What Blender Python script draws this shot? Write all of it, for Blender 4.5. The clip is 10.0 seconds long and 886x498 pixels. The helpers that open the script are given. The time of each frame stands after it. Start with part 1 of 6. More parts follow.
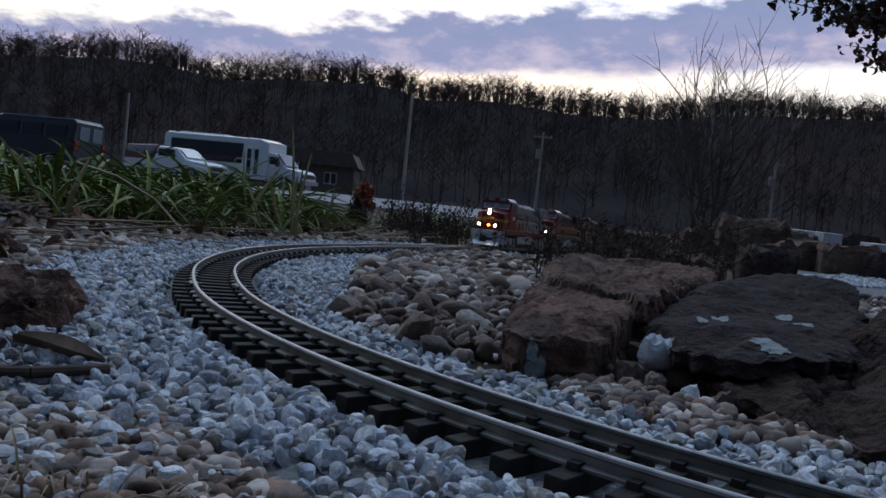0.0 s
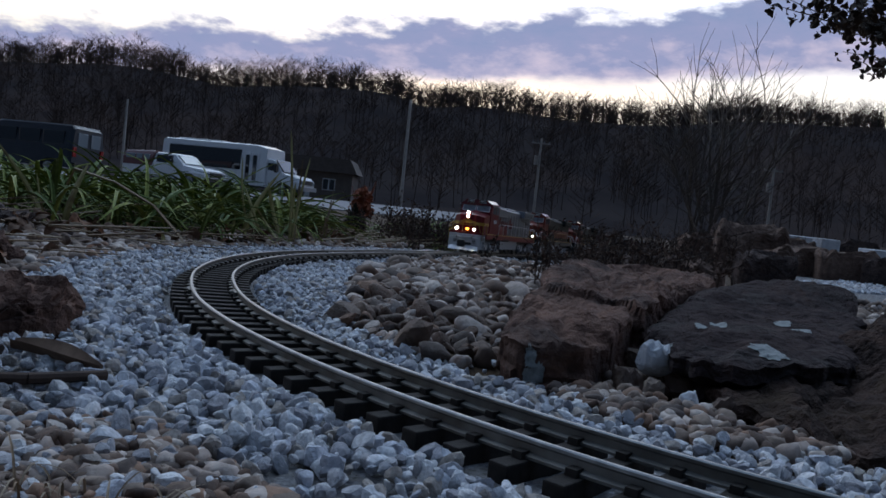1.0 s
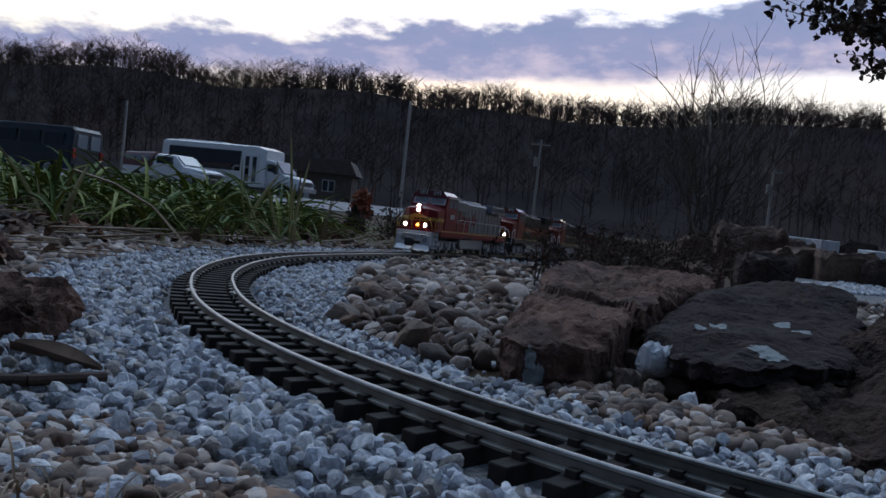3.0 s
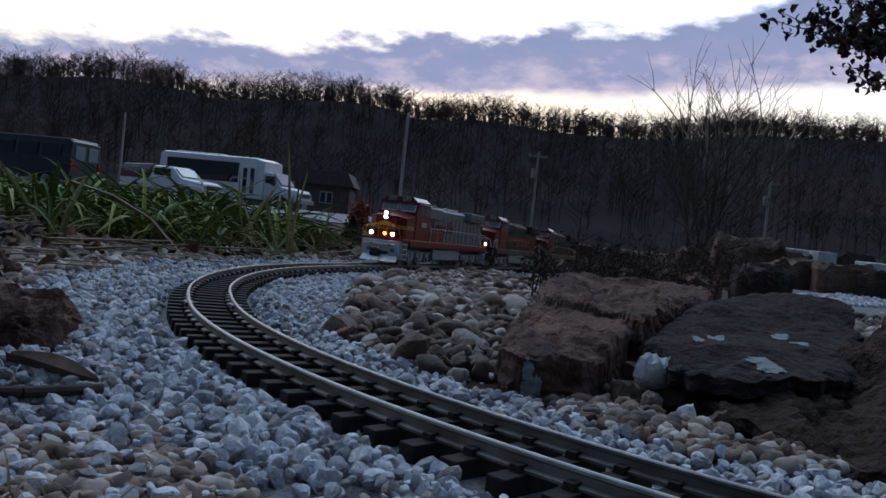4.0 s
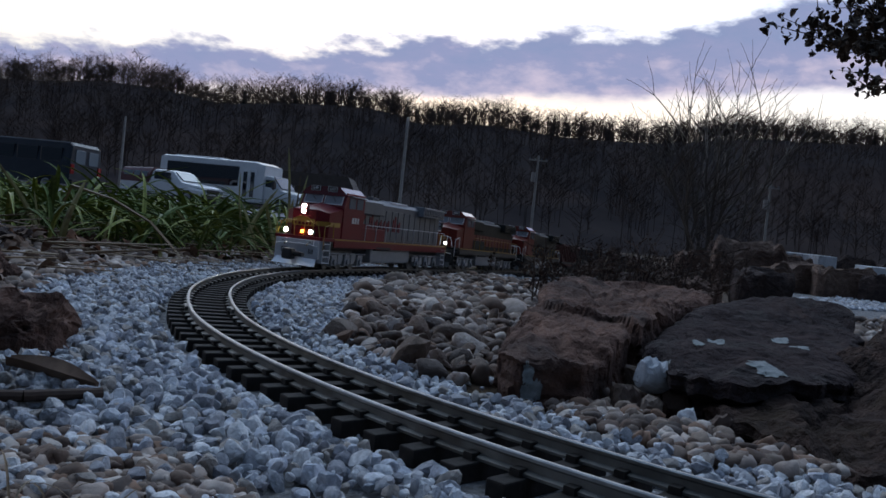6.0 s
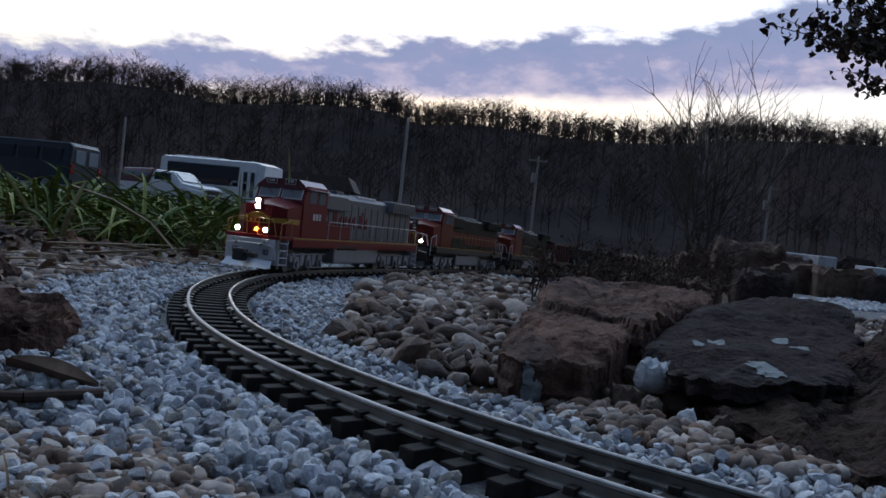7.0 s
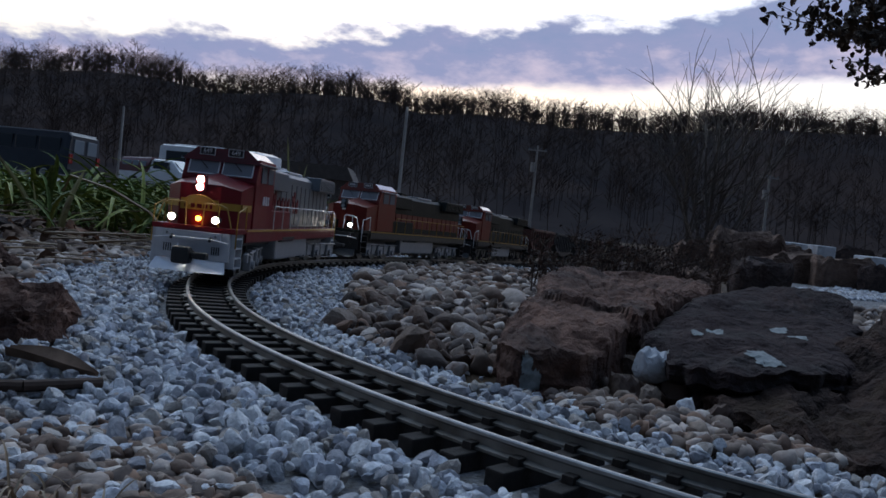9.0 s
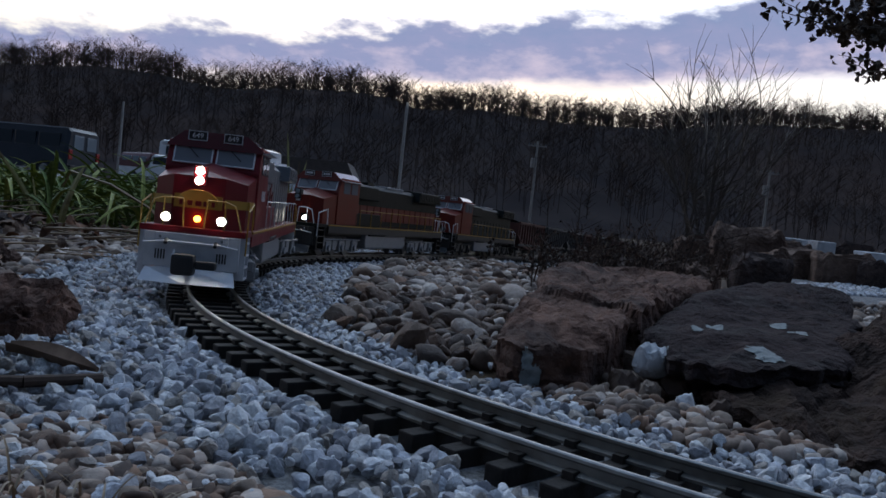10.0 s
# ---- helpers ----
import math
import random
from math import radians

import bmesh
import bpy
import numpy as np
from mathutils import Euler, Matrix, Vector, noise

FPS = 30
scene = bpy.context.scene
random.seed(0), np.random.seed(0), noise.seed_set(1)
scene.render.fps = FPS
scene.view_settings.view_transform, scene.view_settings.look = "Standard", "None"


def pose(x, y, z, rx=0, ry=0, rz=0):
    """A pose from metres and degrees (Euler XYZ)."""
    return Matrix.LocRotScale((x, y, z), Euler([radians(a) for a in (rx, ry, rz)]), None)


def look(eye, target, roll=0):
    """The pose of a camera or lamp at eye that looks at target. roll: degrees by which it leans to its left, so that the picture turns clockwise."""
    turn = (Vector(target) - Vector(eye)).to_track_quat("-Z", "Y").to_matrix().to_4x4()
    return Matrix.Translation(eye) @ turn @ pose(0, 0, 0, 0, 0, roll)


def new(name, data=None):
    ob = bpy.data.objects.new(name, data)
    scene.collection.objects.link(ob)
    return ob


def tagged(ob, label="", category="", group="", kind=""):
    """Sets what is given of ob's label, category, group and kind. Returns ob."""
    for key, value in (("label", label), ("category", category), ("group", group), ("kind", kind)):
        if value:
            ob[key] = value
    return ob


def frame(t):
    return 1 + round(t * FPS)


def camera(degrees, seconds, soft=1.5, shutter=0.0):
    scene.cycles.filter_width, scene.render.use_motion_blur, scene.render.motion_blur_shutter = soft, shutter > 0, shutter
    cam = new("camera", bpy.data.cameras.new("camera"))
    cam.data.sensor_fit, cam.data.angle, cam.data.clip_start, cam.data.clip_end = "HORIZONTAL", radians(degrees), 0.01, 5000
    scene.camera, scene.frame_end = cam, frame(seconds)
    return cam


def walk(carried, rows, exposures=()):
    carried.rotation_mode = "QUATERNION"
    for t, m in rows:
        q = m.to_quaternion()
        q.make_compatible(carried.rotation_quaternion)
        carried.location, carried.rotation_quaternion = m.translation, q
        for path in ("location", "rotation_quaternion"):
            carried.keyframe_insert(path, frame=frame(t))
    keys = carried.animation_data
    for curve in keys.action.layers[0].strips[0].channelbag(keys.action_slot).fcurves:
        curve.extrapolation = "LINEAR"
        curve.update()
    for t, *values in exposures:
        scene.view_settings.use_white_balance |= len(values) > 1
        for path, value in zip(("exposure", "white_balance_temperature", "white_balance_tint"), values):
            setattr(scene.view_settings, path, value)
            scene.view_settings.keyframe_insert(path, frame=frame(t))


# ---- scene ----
cam = camera(57, 10.0, soft=1.6)
EYE_HEIGHT = 0.1194
# seconds, degrees of pan to the right, degrees of tilt; the camera leans 6 degrees to its left
PAN = [(0, 0.0, -2.855), (0.5, 0.015, -2.426), (1, 0.074, -2.418), (1.5, 0.074, -2.42), (2, 0.074, -2.42),
       (2.5, 0.065, -2.604), (4, 0.164, -1.493), (4.5, 0.177, -1.611), (5, 0.164, -1.493), (5.5, 0.145, -1.311),
       (7, 0.132, -1.189), (7.5, 0.17, -1.552), (8, 0.255, -1.786), (8.5, 0.236, -1.605), (9, 0.268, -1.909),
       (9.5, 0.287, -2.09), (10, 0.3, -2.213)]
walk(cam, [(t, pose(0, 0, EYE_HEIGHT, 0, 0, -yaw) @ pose(0, 0, 0, 90 + tilt) @ pose(0, 0, 0, 0, 0, 6.0)) for t, yaw, tilt in PAN],
     exposures=[(0, 0.0), (10, 0.0)])


# ---- sky and sun ----
def nodes_of(tree):
    def add(kind, **values):
        n = tree.nodes.new(kind)
        for key, value in values.items():
            if key in n.inputs:
                n.inputs[key].default_value = value
        return n
    return add, tree.links.new


def ramp(node, stops, mode="LINEAR"):
    node.color_ramp.interpolation = mode
    e = node.color_ramp.elements
    while len(e) < len(stops):
        e.new(0.5)
    for el, (p, c) in zip(e, stops):
        el.position, el.color = p, (*c, 1)


def make_world():
    world = bpy.data.worlds.new("dusk_sky")
    scene.world = world
    world.use_nodes = True
    tree = world.node_tree
    tree.nodes.clear()
    add, link = nodes_of(tree)

    def maths(op, a, b=None, c=None, clamp=False):
        n = add("ShaderNodeMath")
        n.operation, n.use_clamp = op, clamp
        for i, v in enumerate((a, b, c)):
            if v is None:
                continue
            if isinstance(v, (int, float)):
                n.inputs[i].default_value = v
            else:
                link(v, n.inputs[i])
        return n.outputs[0]

    def step(x, lo, hi):
        n = add("ShaderNodeMapRange")
        n.interpolation_type = "SMOOTHSTEP"
        link(x, n.inputs[0])
        n.inputs[1].default_value, n.inputs[2].default_value = lo, hi
        return n.outputs[0]

    def mix(f, a, b):
        n = add("ShaderNodeMix")
        n.data_type = "RGBA"
        link(f, n.inputs[0])
        for s, v in ((6, a), (7, b)):
            if isinstance(v, tuple):
                n.inputs[s].default_value = (*v, 1)
            else:
                link(v, n.inputs[s])
        return n.outputs[2]

    co = add("ShaderNodeTexCoord")
    xyz = add("ShaderNodeSeparateXYZ")
    link(co.outputs["Generated"], xyz.inputs[0])
    elev = maths("MULTIPLY", maths("ARCSINE", xyz.outputs[2]), 57.2958)
    azim = maths("MULTIPLY", maths("ARCTAN2", xyz.outputs[0], xyz.outputs[1]), 57.2958)
    flat = add("ShaderNodeCombineXYZ")
    link(azim, flat.inputs[0])
    link(maths("MULTIPLY", elev, 2.2), flat.inputs[1])

    def noise_at(scale, detail, rough):
        n = add("ShaderNodeTexNoise", Scale=scale, Detail=detail, Roughness=rough)
        link(flat.outputs[0], n.inputs["Vector"])
        return n.outputs[0]

    big, small = noise_at(0.11, 6.0, 0.55), noise_at(0.3, 5.0, 0.6)
    wob = maths("ADD", maths("MULTIPLY", maths("SUBTRACT", big, 0.5), 5.5), maths("MULTIPLY", maths("SUBTRACT", small, 0.5), 2.6))
    low = maths("SUBTRACT", elev, maths("MULTIPLY_ADD", azim, 0.085, 9.2))
    high = maths("SUBTRACT", elev, maths("MULTIPLY_ADD", azim, 0.14, 12.9))
    cover_low = step(maths("ADD", low, maths("MULTIPLY", wob, 0.3)), -0.5, 0.6)
    cover_high = step(maths("ADD", high, wob), -0.35, 0.6)
    cover = maths("MULTIPLY", cover_low, maths("SUBTRACT", 1.0, cover_high))
    tone = add("ShaderNodeValToRGB")
    link(maths("MULTIPLY_ADD", maths("SUBTRACT", small, 0.5), 1.2, maths("MULTIPLY_ADD", low, 0.12, 0.1)), tone.inputs[0])
    ramp(tone, [(0.0, (0.66, 0.58, 0.72)), (0.35, (0.32, 0.35, 0.56)), (0.7, (0.27, 0.33, 0.54)), (1.0, (0.44, 0.52, 0.74))])
    glow = add("ShaderNodeValToRGB")
    link(maths("MULTIPLY", elev, 0.04), glow.inputs[0])
    ramp(glow, [(0.0, (0.95, 0.8, 0.75)), (0.35, (1.0, 0.95, 0.9)), (0.6, (1.05, 1.1, 1.25)), (0.85, (0.6, 0.72, 1.05))])
    sky = add("ShaderNodeTexSky")
    sky.sky_type, sky.sun_disc = "NISHITA", False
    sky.sun_elevation, sky.sun_rotation = radians(4), 0.0
    clear = add("ShaderNodeMix")
    clear.data_type, clear.blend_type = "RGBA", "ADD"
    clear.inputs[0].default_value = 0.02
    link(glow.outputs[0], clear.inputs[6])
    link(sky.outputs[0], clear.inputs[7])
    view = mix(cover, clear.outputs[2], tone.outputs[0])
    # the rest of the vault: a dim blue cloud deck
    deck = add("ShaderNodeValToRGB")
    link(big, deck.inputs[0])
    ramp(deck, [(0.3, (0.16, 0.265, 0.46)), (0.7, (0.27, 0.42, 0.70))])
    vault = mix(step(elev, 20.0, 45.0), view, deck.outputs[0])
    dusk = add("ShaderNodeVectorMath")
    dusk.operation = "SCALE"
    link(deck.outputs[0], dusk.inputs[0])
    dusk.inputs["Scale"].default_value = 0.16
    behind = mix(step(maths("MULTIPLY_ADD", xyz.outputs[2], 0.7, xyz.outputs[1]), 0.6, -0.25), vault, dusk.outputs[0])
    ground = mix(step(elev, -1.0, 0.5), (0.03, 0.03, 0.03), behind)
    bg = add("ShaderNodeBackground")
    bg.inputs["Strength"].default_value = 1.0
    link(ground, bg.inputs[0])
    out = add("ShaderNodeOutputWorld")
    link(bg.outputs[0], out.inputs[0])


make_world()
sun = new("sun", bpy.data.lights.new("sun", "SUN"))
sun.data.energy, sun.data.angle, sun.data.color = 0.95, radians(50), (0.74, 0.88, 1.0)
sun.matrix_world = look((-3, 16, 24), (0, 0, 0))


# ---- materials ----
def mat(name, c1, c2=None, scale=30.0, rough=0.7, metal=0.0, bump=0.3, bump_scale=None, stain=None, stain_scale=None,
        vary=None, island=False, distance=0.002, coat=0.0, spec=0.5):
    m = bpy.data.materials.new(name)
    m.use_nodes = True
    tree = m.node_tree
    add, link = nodes_of(tree)
    bsdf = tree.nodes["Principled BSDF"]
    bsdf.inputs["Roughness"].default_value, bsdf.inputs["Metallic"].default_value = rough, metal
    bsdf.inputs["Coat Weight"].default_value = coat
    bsdf.inputs["Specular IOR Level"].default_value = spec
    co = add("ShaderNodeTexCoord").outputs["Object"]

    def noise_out(s, detail=5.0):
        n = add("ShaderNodeTexNoise", Scale=s, Detail=detail, Roughness=0.6)
        link(co, n.inputs["Vector"])
        return n.outputs[0]

    grain = noise_out(scale)
    r = add("ShaderNodeValToRGB")
    link(grain, r.inputs[0])
    ramp(r, [(0.35, c1), (0.68, c2 or tuple(min(1, v * 1.25) for v in c1))])
    color = r.outputs[0]
    if stain:
        s = noise_out(stain_scale or scale / 6, 4.0)
        f = add("ShaderNodeMapRange")
        link(s, f.inputs[0])
        f.inputs[1].default_value, f.inputs[2].default_value = 0.5, 0.66
        x = add("ShaderNodeMix")
        x.data_type = "RGBA"
        link(f.outputs[0], x.inputs[0])
        link(color, x.inputs[6])
        x.inputs[7].default_value = (*stain, 1)
        color = x.outputs[2]
    if vary:
        src = add("ShaderNodeNewGeometry").outputs["Random Per Island"] if island else add("ShaderNodeObjectInfo").outputs["Random"]
        v = add("ShaderNodeValToRGB")
        link(src, v.inputs[0])
        ramp(v, [(i / len(vary), c) for i, c in enumerate(vary)], "CONSTANT")
        x = add("ShaderNodeMix")
        x.data_type, x.blend_type = "RGBA", "MULTIPLY"
        x.inputs[0].default_value = 1.0
        link(color, x.inputs[6])
        link(v.outputs[0], x.inputs[7])
        color = x.outputs[2]
    link(color, bsdf.inputs["Base Color"])
    rr = add("ShaderNodeMapRange")
    link(grain, rr.inputs[0])
    rr.inputs[3].default_value, rr.inputs[4].default_value = max(0.02, rough - 0.12), min(1, rough + 0.12)
    link(rr.outputs[0], bsdf.inputs["Roughness"])
    if bump:
        b = add("ShaderNodeBump", Strength=bump, Distance=distance)
        link(noise_out(bump_scale or scale * 2), b.inputs["Height"])
        link(b.outputs[0], bsdf.inputs["Normal"])
    return m


def glow_mat(name, color, strength):
    m = bpy.data.materials.new(name)
    m.use_nodes = True
    b = m.node_tree.nodes["Principled BSDF"]
    b.inputs["Base Color"].default_value = (*color, 1)
    b.inputs["Emission Color"].default_value = (*color, 1)
    b.inputs["Emission Strength"].default_value = strength
    return m


def glass_mat(name, tint, rough=0.05):
    m = bpy.data.materials.new(name)
    m.use_nodes = True
    b = m.node_tree.nodes["Principled BSDF"]
    b.inputs["Base Color"].default_value = (*tint, 1)
    b.inputs["Roughness"].default_value = rough
    b.inputs["Specular IOR Level"].default_value = 0.6
    b.inputs["Coat Weight"].default_value = 0.5
    b.inputs["Coat Roughness"].default_value = 0.02
    return m


M_SOIL = mat("soil", (0.05, 0.036, 0.026), (0.11, 0.08, 0.06), 25, 0.95, bump=0.8, bump_scale=60, distance=0.01, stain=(0.09, 0.06, 0.035), stain_scale=2.5, spec=0.1)
GREYS = [(0.5, 0.51, 0.54), (0.95, 0.97, 1.0), (0.66, 0.66, 0.68), (1.15, 1.14, 1.12), (0.42, 0.42, 0.45), (0.85, 0.88, 0.95), (0.62, 0.55, 0.48), (1.0, 1.0, 1.0)]
M_GRAVEL = mat("crushed_marble", (0.42, 0.43, 0.45), (0.74, 0.75, 0.77), 4, 0.85, bump=0.6, bump_scale=9, distance=0.1, vary=GREYS)
M_GRAVEL_I = mat("crushed_marble_loose", (0.42, 0.43, 0.45), (0.74, 0.75, 0.77), 330, 0.85, bump=0.6, bump_scale=700, vary=GREYS, island=True)
# fines much darker than the stones: crevice shade put into the bed colour
M_GRAVEL_BED = mat("shaded_gravel_fines", (0.07, 0.068, 0.066), (0.26, 0.26, 0.27), 130, 0.95, bump=1.0, bump_scale=180, distance=0.006)
BROWNS = [(0.30, 0.21, 0.17), (0.9, 0.8, 0.72), (0.42, 0.28, 0.21), (1.75, 1.75, 1.8), (0.5, 0.37, 0.30), (0.27, 0.22, 0.21), (0.85, 0.58, 0.43), (1.3, 1.25, 1.25), (0.34, 0.23, 0.18), (2.0, 2.05, 2.1), (0.6, 0.5, 0.45), (0.75, 0.66, 0.6)]
M_RIVER = mat("river_stone", (0.19, 0.155, 0.13), (0.31, 0.265, 0.23), 3.5, 0.75, bump=0.35, bump_scale=8, distance=0.08, vary=BROWNS, stain=(0.15, 0.10, 0.075), stain_scale=1.3)
M_RIVER_I = mat("river_stone_loose", (0.19, 0.155, 0.13), (0.31, 0.265, 0.23), 130, 0.75, bump=0.35, bump_scale=330, vary=BROWNS, island=True)
M_SAND = mat("sandstone", (0.068, 0.036, 0.027), (0.19, 0.108, 0.080), 26, 0.9, bump=1.0, bump_scale=70, distance=0.012, stain=(0.055, 0.034, 0.028), stain_scale=9, spec=0.2)
M_DARKROCK = mat("dark_rock", (0.034, 0.023, 0.021), (0.115, 0.080, 0.070), 30, 0.85, bump=1.0, bump_scale=70, distance=0.012, stain=(0.04, 0.03, 0.028), stain_scale=9, spec=0.25)
M_BANK = mat("bank_rock", (0.030, 0.021, 0.018), (0.085, 0.055, 0.045), 40, 0.95, bump=1.0, bump_scale=90, distance=0.012, stain=(0.05, 0.034, 0.024), stain_scale=14, spec=0.1)
M_SLAB = mat("weathered_slab", (0.020, 0.014, 0.015), (0.062, 0.045, 0.043), 30, 0.9, bump=1.0, bump_scale=80, distance=0.012, stain=(0.055, 0.046, 0.044), stain_scale=22, spec=0.08)
# sandstone made paler, its colour making up for the backlit faces of far rocks
M_EDGING = mat("lightened_edging_stone", (0.10, 0.066, 0.052), (0.24, 0.165, 0.13), 14, 0.9, bump=0.9, bump_scale=40, distance=0.02, stain=(0.08, 0.05, 0.04), stain_scale=6, spec=0.15)
M_WHITEROCK = mat("white_rock", (0.45, 0.47, 0.5), (0.62, 0.63, 0.65), 30, 0.85, bump=0.5, bump_scale=90, stain=(0.36, 0.35, 0.34), stain_scale=12)
M_LICHEN = mat("pale_lichen", (0.17, 0.19, 0.19), (0.29, 0.31, 0.31), 150, 0.95, bump=0.6, bump_scale=200)
M_RAIL = mat("weathered_rail", (0.13, 0.128, 0.12), (0.20, 0.195, 0.18), 60, 0.5, metal=0.6, bump=0.15, stain=(0.09, 0.08, 0.068), stain_scale=18)
M_HEAD = mat("polished_rail_head", (0.24, 0.24, 0.235), (0.36, 0.36, 0.35), 80, 0.40, metal=1.0, bump=0.05)
M_TIE = mat("dark_tie_plastic", (0.016, 0.014, 0.013), (0.035, 0.030, 0.027), 120, 0.75, bump=0.4, bump_scale=200, stain=(0.032, 0.028, 0.025), stain_scale=30, spec=0.15)
M_RED = mat("red_paint", (0.13, 0.0045, 0.009), (0.155, 0.006, 0.012), 40, 0.4, bump=0.0, coat=0.1, spec=0.3)
M_REDROOF = mat("glossy_red_paint", (0.115, 0.0035, 0.0075), (0.135, 0.005, 0.009), 40, 0.12, bump=0.0, coat=1.0)
M_ORANGEROOF = mat("glossy_orange_paint", (0.17, 0.02, 0.006), (0.2, 0.026, 0.008), 40, 0.12, bump=0.0, coat=1.0)
# darker copy of the silver: the hood's dim side lighting is in the colour
M_HOOD = mat("dimmed_silver_paint", (0.105, 0.115, 0.13), (0.14, 0.15, 0.165), 60, 0.42, metal=0.2, bump=0.03)
M_SILVER = mat("silver_paint", (0.20, 0.21, 0.225), (0.25, 0.26, 0.275), 60, 0.5, metal=0.2, bump=0.03)
M_PILOT = mat("pale_silver_paint", (0.52, 0.54, 0.58), (0.62, 0.64, 0.67), 50, 0.32, metal=0.3, bump=0.03)
M_YELLOW = mat("yellow_paint", (0.33, 0.185, 0.02), (0.38, 0.22, 0.028), 50, 0.4, bump=0.0)
M_ORANGE = mat("orange_paint", (0.125, 0.011, 0.005), (0.15, 0.014, 0.006), 40, 0.4, bump=0.0, coat=0.1, spec=0.3)
M_GREEN = mat("dark_green_paint", (0.005, 0.007, 0.0065), (0.009, 0.012, 0.011), 40, 0.5, bump=0.0, spec=0.15)
M_BLACK = mat("black_plastic", (0.012, 0.012, 0.013), (0.02, 0.02, 0.021), 60, 0.55, bump=0.1)
M_COAL = mat("coal", (0.010, 0.010, 0.011), (0.022, 0.022, 0.023), 120, 0.95, bump=1.0, bump_scale=200, distance=0.01, spec=0.05)
M_STEEL = mat("wheel_steel", (0.2, 0.2, 0.2), (0.28, 0.28, 0.28), 60, 0.4, metal=0.9, bump=0.0)
M_WHITE = mat("white_trim", (0.72, 0.73, 0.74), (0.8, 0.8, 0.8), 60, 0.4, bump=0.0)
M_WHITEVEH = mat("white_vehicle_paint", (0.66, 0.68, 0.70), (0.74, 0.76, 0.78), 1.5, 0.3, bump=0.0, coat=0.3)
M_VANPAINT = mat("dark_van_paint", (0.026, 0.034, 0.046), (0.034, 0.043, 0.057), 1.5, 0.35, bump=0.0, coat=0.1, spec=0.3)
M_CAMPER = mat("camper_shell", (0.09, 0.03, 0.035), (0.12, 0.04, 0.045), 2, 0.4, bump=0.0)
M_GLASS = glass_mat("dark_glass", (0.012, 0.014, 0.018))
# grey base colour holds the sky brightness that shows in the cab panes
M_CABGLASS = glass_mat("sky_toned_cab_glass", (0.19, 0.20, 0.22), 0.12)
# on the vehicle panes this pale base colour stands in for reflected sky
M_PALEGLASS = glass_mat("pale_glass", (0.2, 0.24, 0.27), 0.15)
M_TYRE = mat("tyre_rubber", (0.012, 0.012, 0.012), (0.02, 0.02, 0.02), 10, 0.8, bump=0.1)
M_LAMP = glow_mat("lit_headlight", (1.0, 0.93, 0.8), 40.0)
M_AMBER = glow_mat("lit_amber", (1.0, 0.42, 0.05), 10.0)
M_STEPLIGHT = glow_mat("lit_step_lamp", (1.0, 0.35, 0.15), 3.5)
M_TAIL = mat("red_tail_lens", (0.25, 0.01, 0.01), (0.3, 0.015, 0.015), 5, 0.25, bump=0.0)
M_POLE = mat("weathered_pole", (0.28, 0.26, 0.24), (0.4, 0.38, 0.36), 6, 0.85, bump=0.2)
M_BARK = mat("grey_bark", (0.09, 0.075, 0.062), (0.16, 0.135, 0.115), 12, 0.95, bump=0.4)
M_BARKDARK = mat("dark_bark", (0.035, 0.022, 0.016), (0.075, 0.048, 0.036), 60, 0.9, bump=0.4)
M_WOODS = mat("bare_woods", (0.054, 0.045, 0.044), (0.090, 0.075, 0.070), 0.12, 0.95, bump=0.0, vary=[(0.7, 0.7, 0.75), (1.1, 1.0, 0.95), (0.9, 0.8, 0.7), (1.2, 0.95, 0.75)], island=True, spec=0.05)
M_EVERGREEN = mat("cedar", (0.026, 0.030, 0.024), (0.045, 0.050, 0.038), 0.5, 0.95, bump=0.0, spec=0.05)
M_HILL = mat("leaf_litter_hill", (0.032, 0.028, 0.030), (0.054, 0.046, 0.045), 0.08, 1.0, bump=0.0, stain=(0.062, 0.046, 0.042), stain_scale=0.02, spec=0.0)
M_FIELD = mat("dry_field", (0.06, 0.048, 0.030), (0.10, 0.08, 0.055), 0.5, 1.0, bump=0.3)
M_ROAD = mat("pale_concrete", (0.17, 0.17, 0.18), (0.23, 0.23, 0.24), 0.8, 0.9, bump=0.1)
M_BLADE = mat("daylily_leaf", (0.085, 0.12, 0.036), (0.17, 0.215, 0.075), 30, 0.6, bump=0.1, spec=0.2, vary=[(0.7, 0.75, 0.7), (1.1, 1.1, 0.9), (0.9, 1.0, 0.8), (1.5, 1.3, 0.8), (0.85, 0.9, 0.7), (1.7, 1.45, 1.0)])
M_BLADE_Y = mat("yellowing_leaf", (0.26, 0.235, 0.09), (0.40, 0.36, 0.15), 25, 0.6, bump=0.1, stain=(0.16, 0.12, 0.05), stain_scale=30)
M_STRAW = mat("dry_stem", (0.22, 0.165, 0.11), (0.34, 0.27, 0.19), 40, 0.85, bump=0.2, vary=[(0.6, 0.55, 0.5), (1, 1, 1), (0.8, 0.7, 0.6)], island=True)
M_DEADLEAF = mat("dead_leaf", (0.10, 0.058, 0.036), (0.19, 0.12, 0.08), 60, 0.85, bump=0.3, vary=[(0.6, 0.55, 0.5), (1, 1, 1), (1.1, 0.8, 0.6)], island=True)
M_OAKLEAF = mat("oak_leaf", (0.035, 0.022, 0.014), (0.065, 0.042, 0.026), 20, 0.8, bump=0.1, vary=[(0.6, 0.6, 0.6), (1.1, 1.0, 0.9)], island=True)
M_BRUSH = mat("dead_brush", (0.05, 0.035, 0.027), (0.09, 0.062, 0.048), 30, 0.95, bump=0.1, vary=[(0.7, 0.65, 0.65), (1.1, 0.9, 0.8)], island=True)
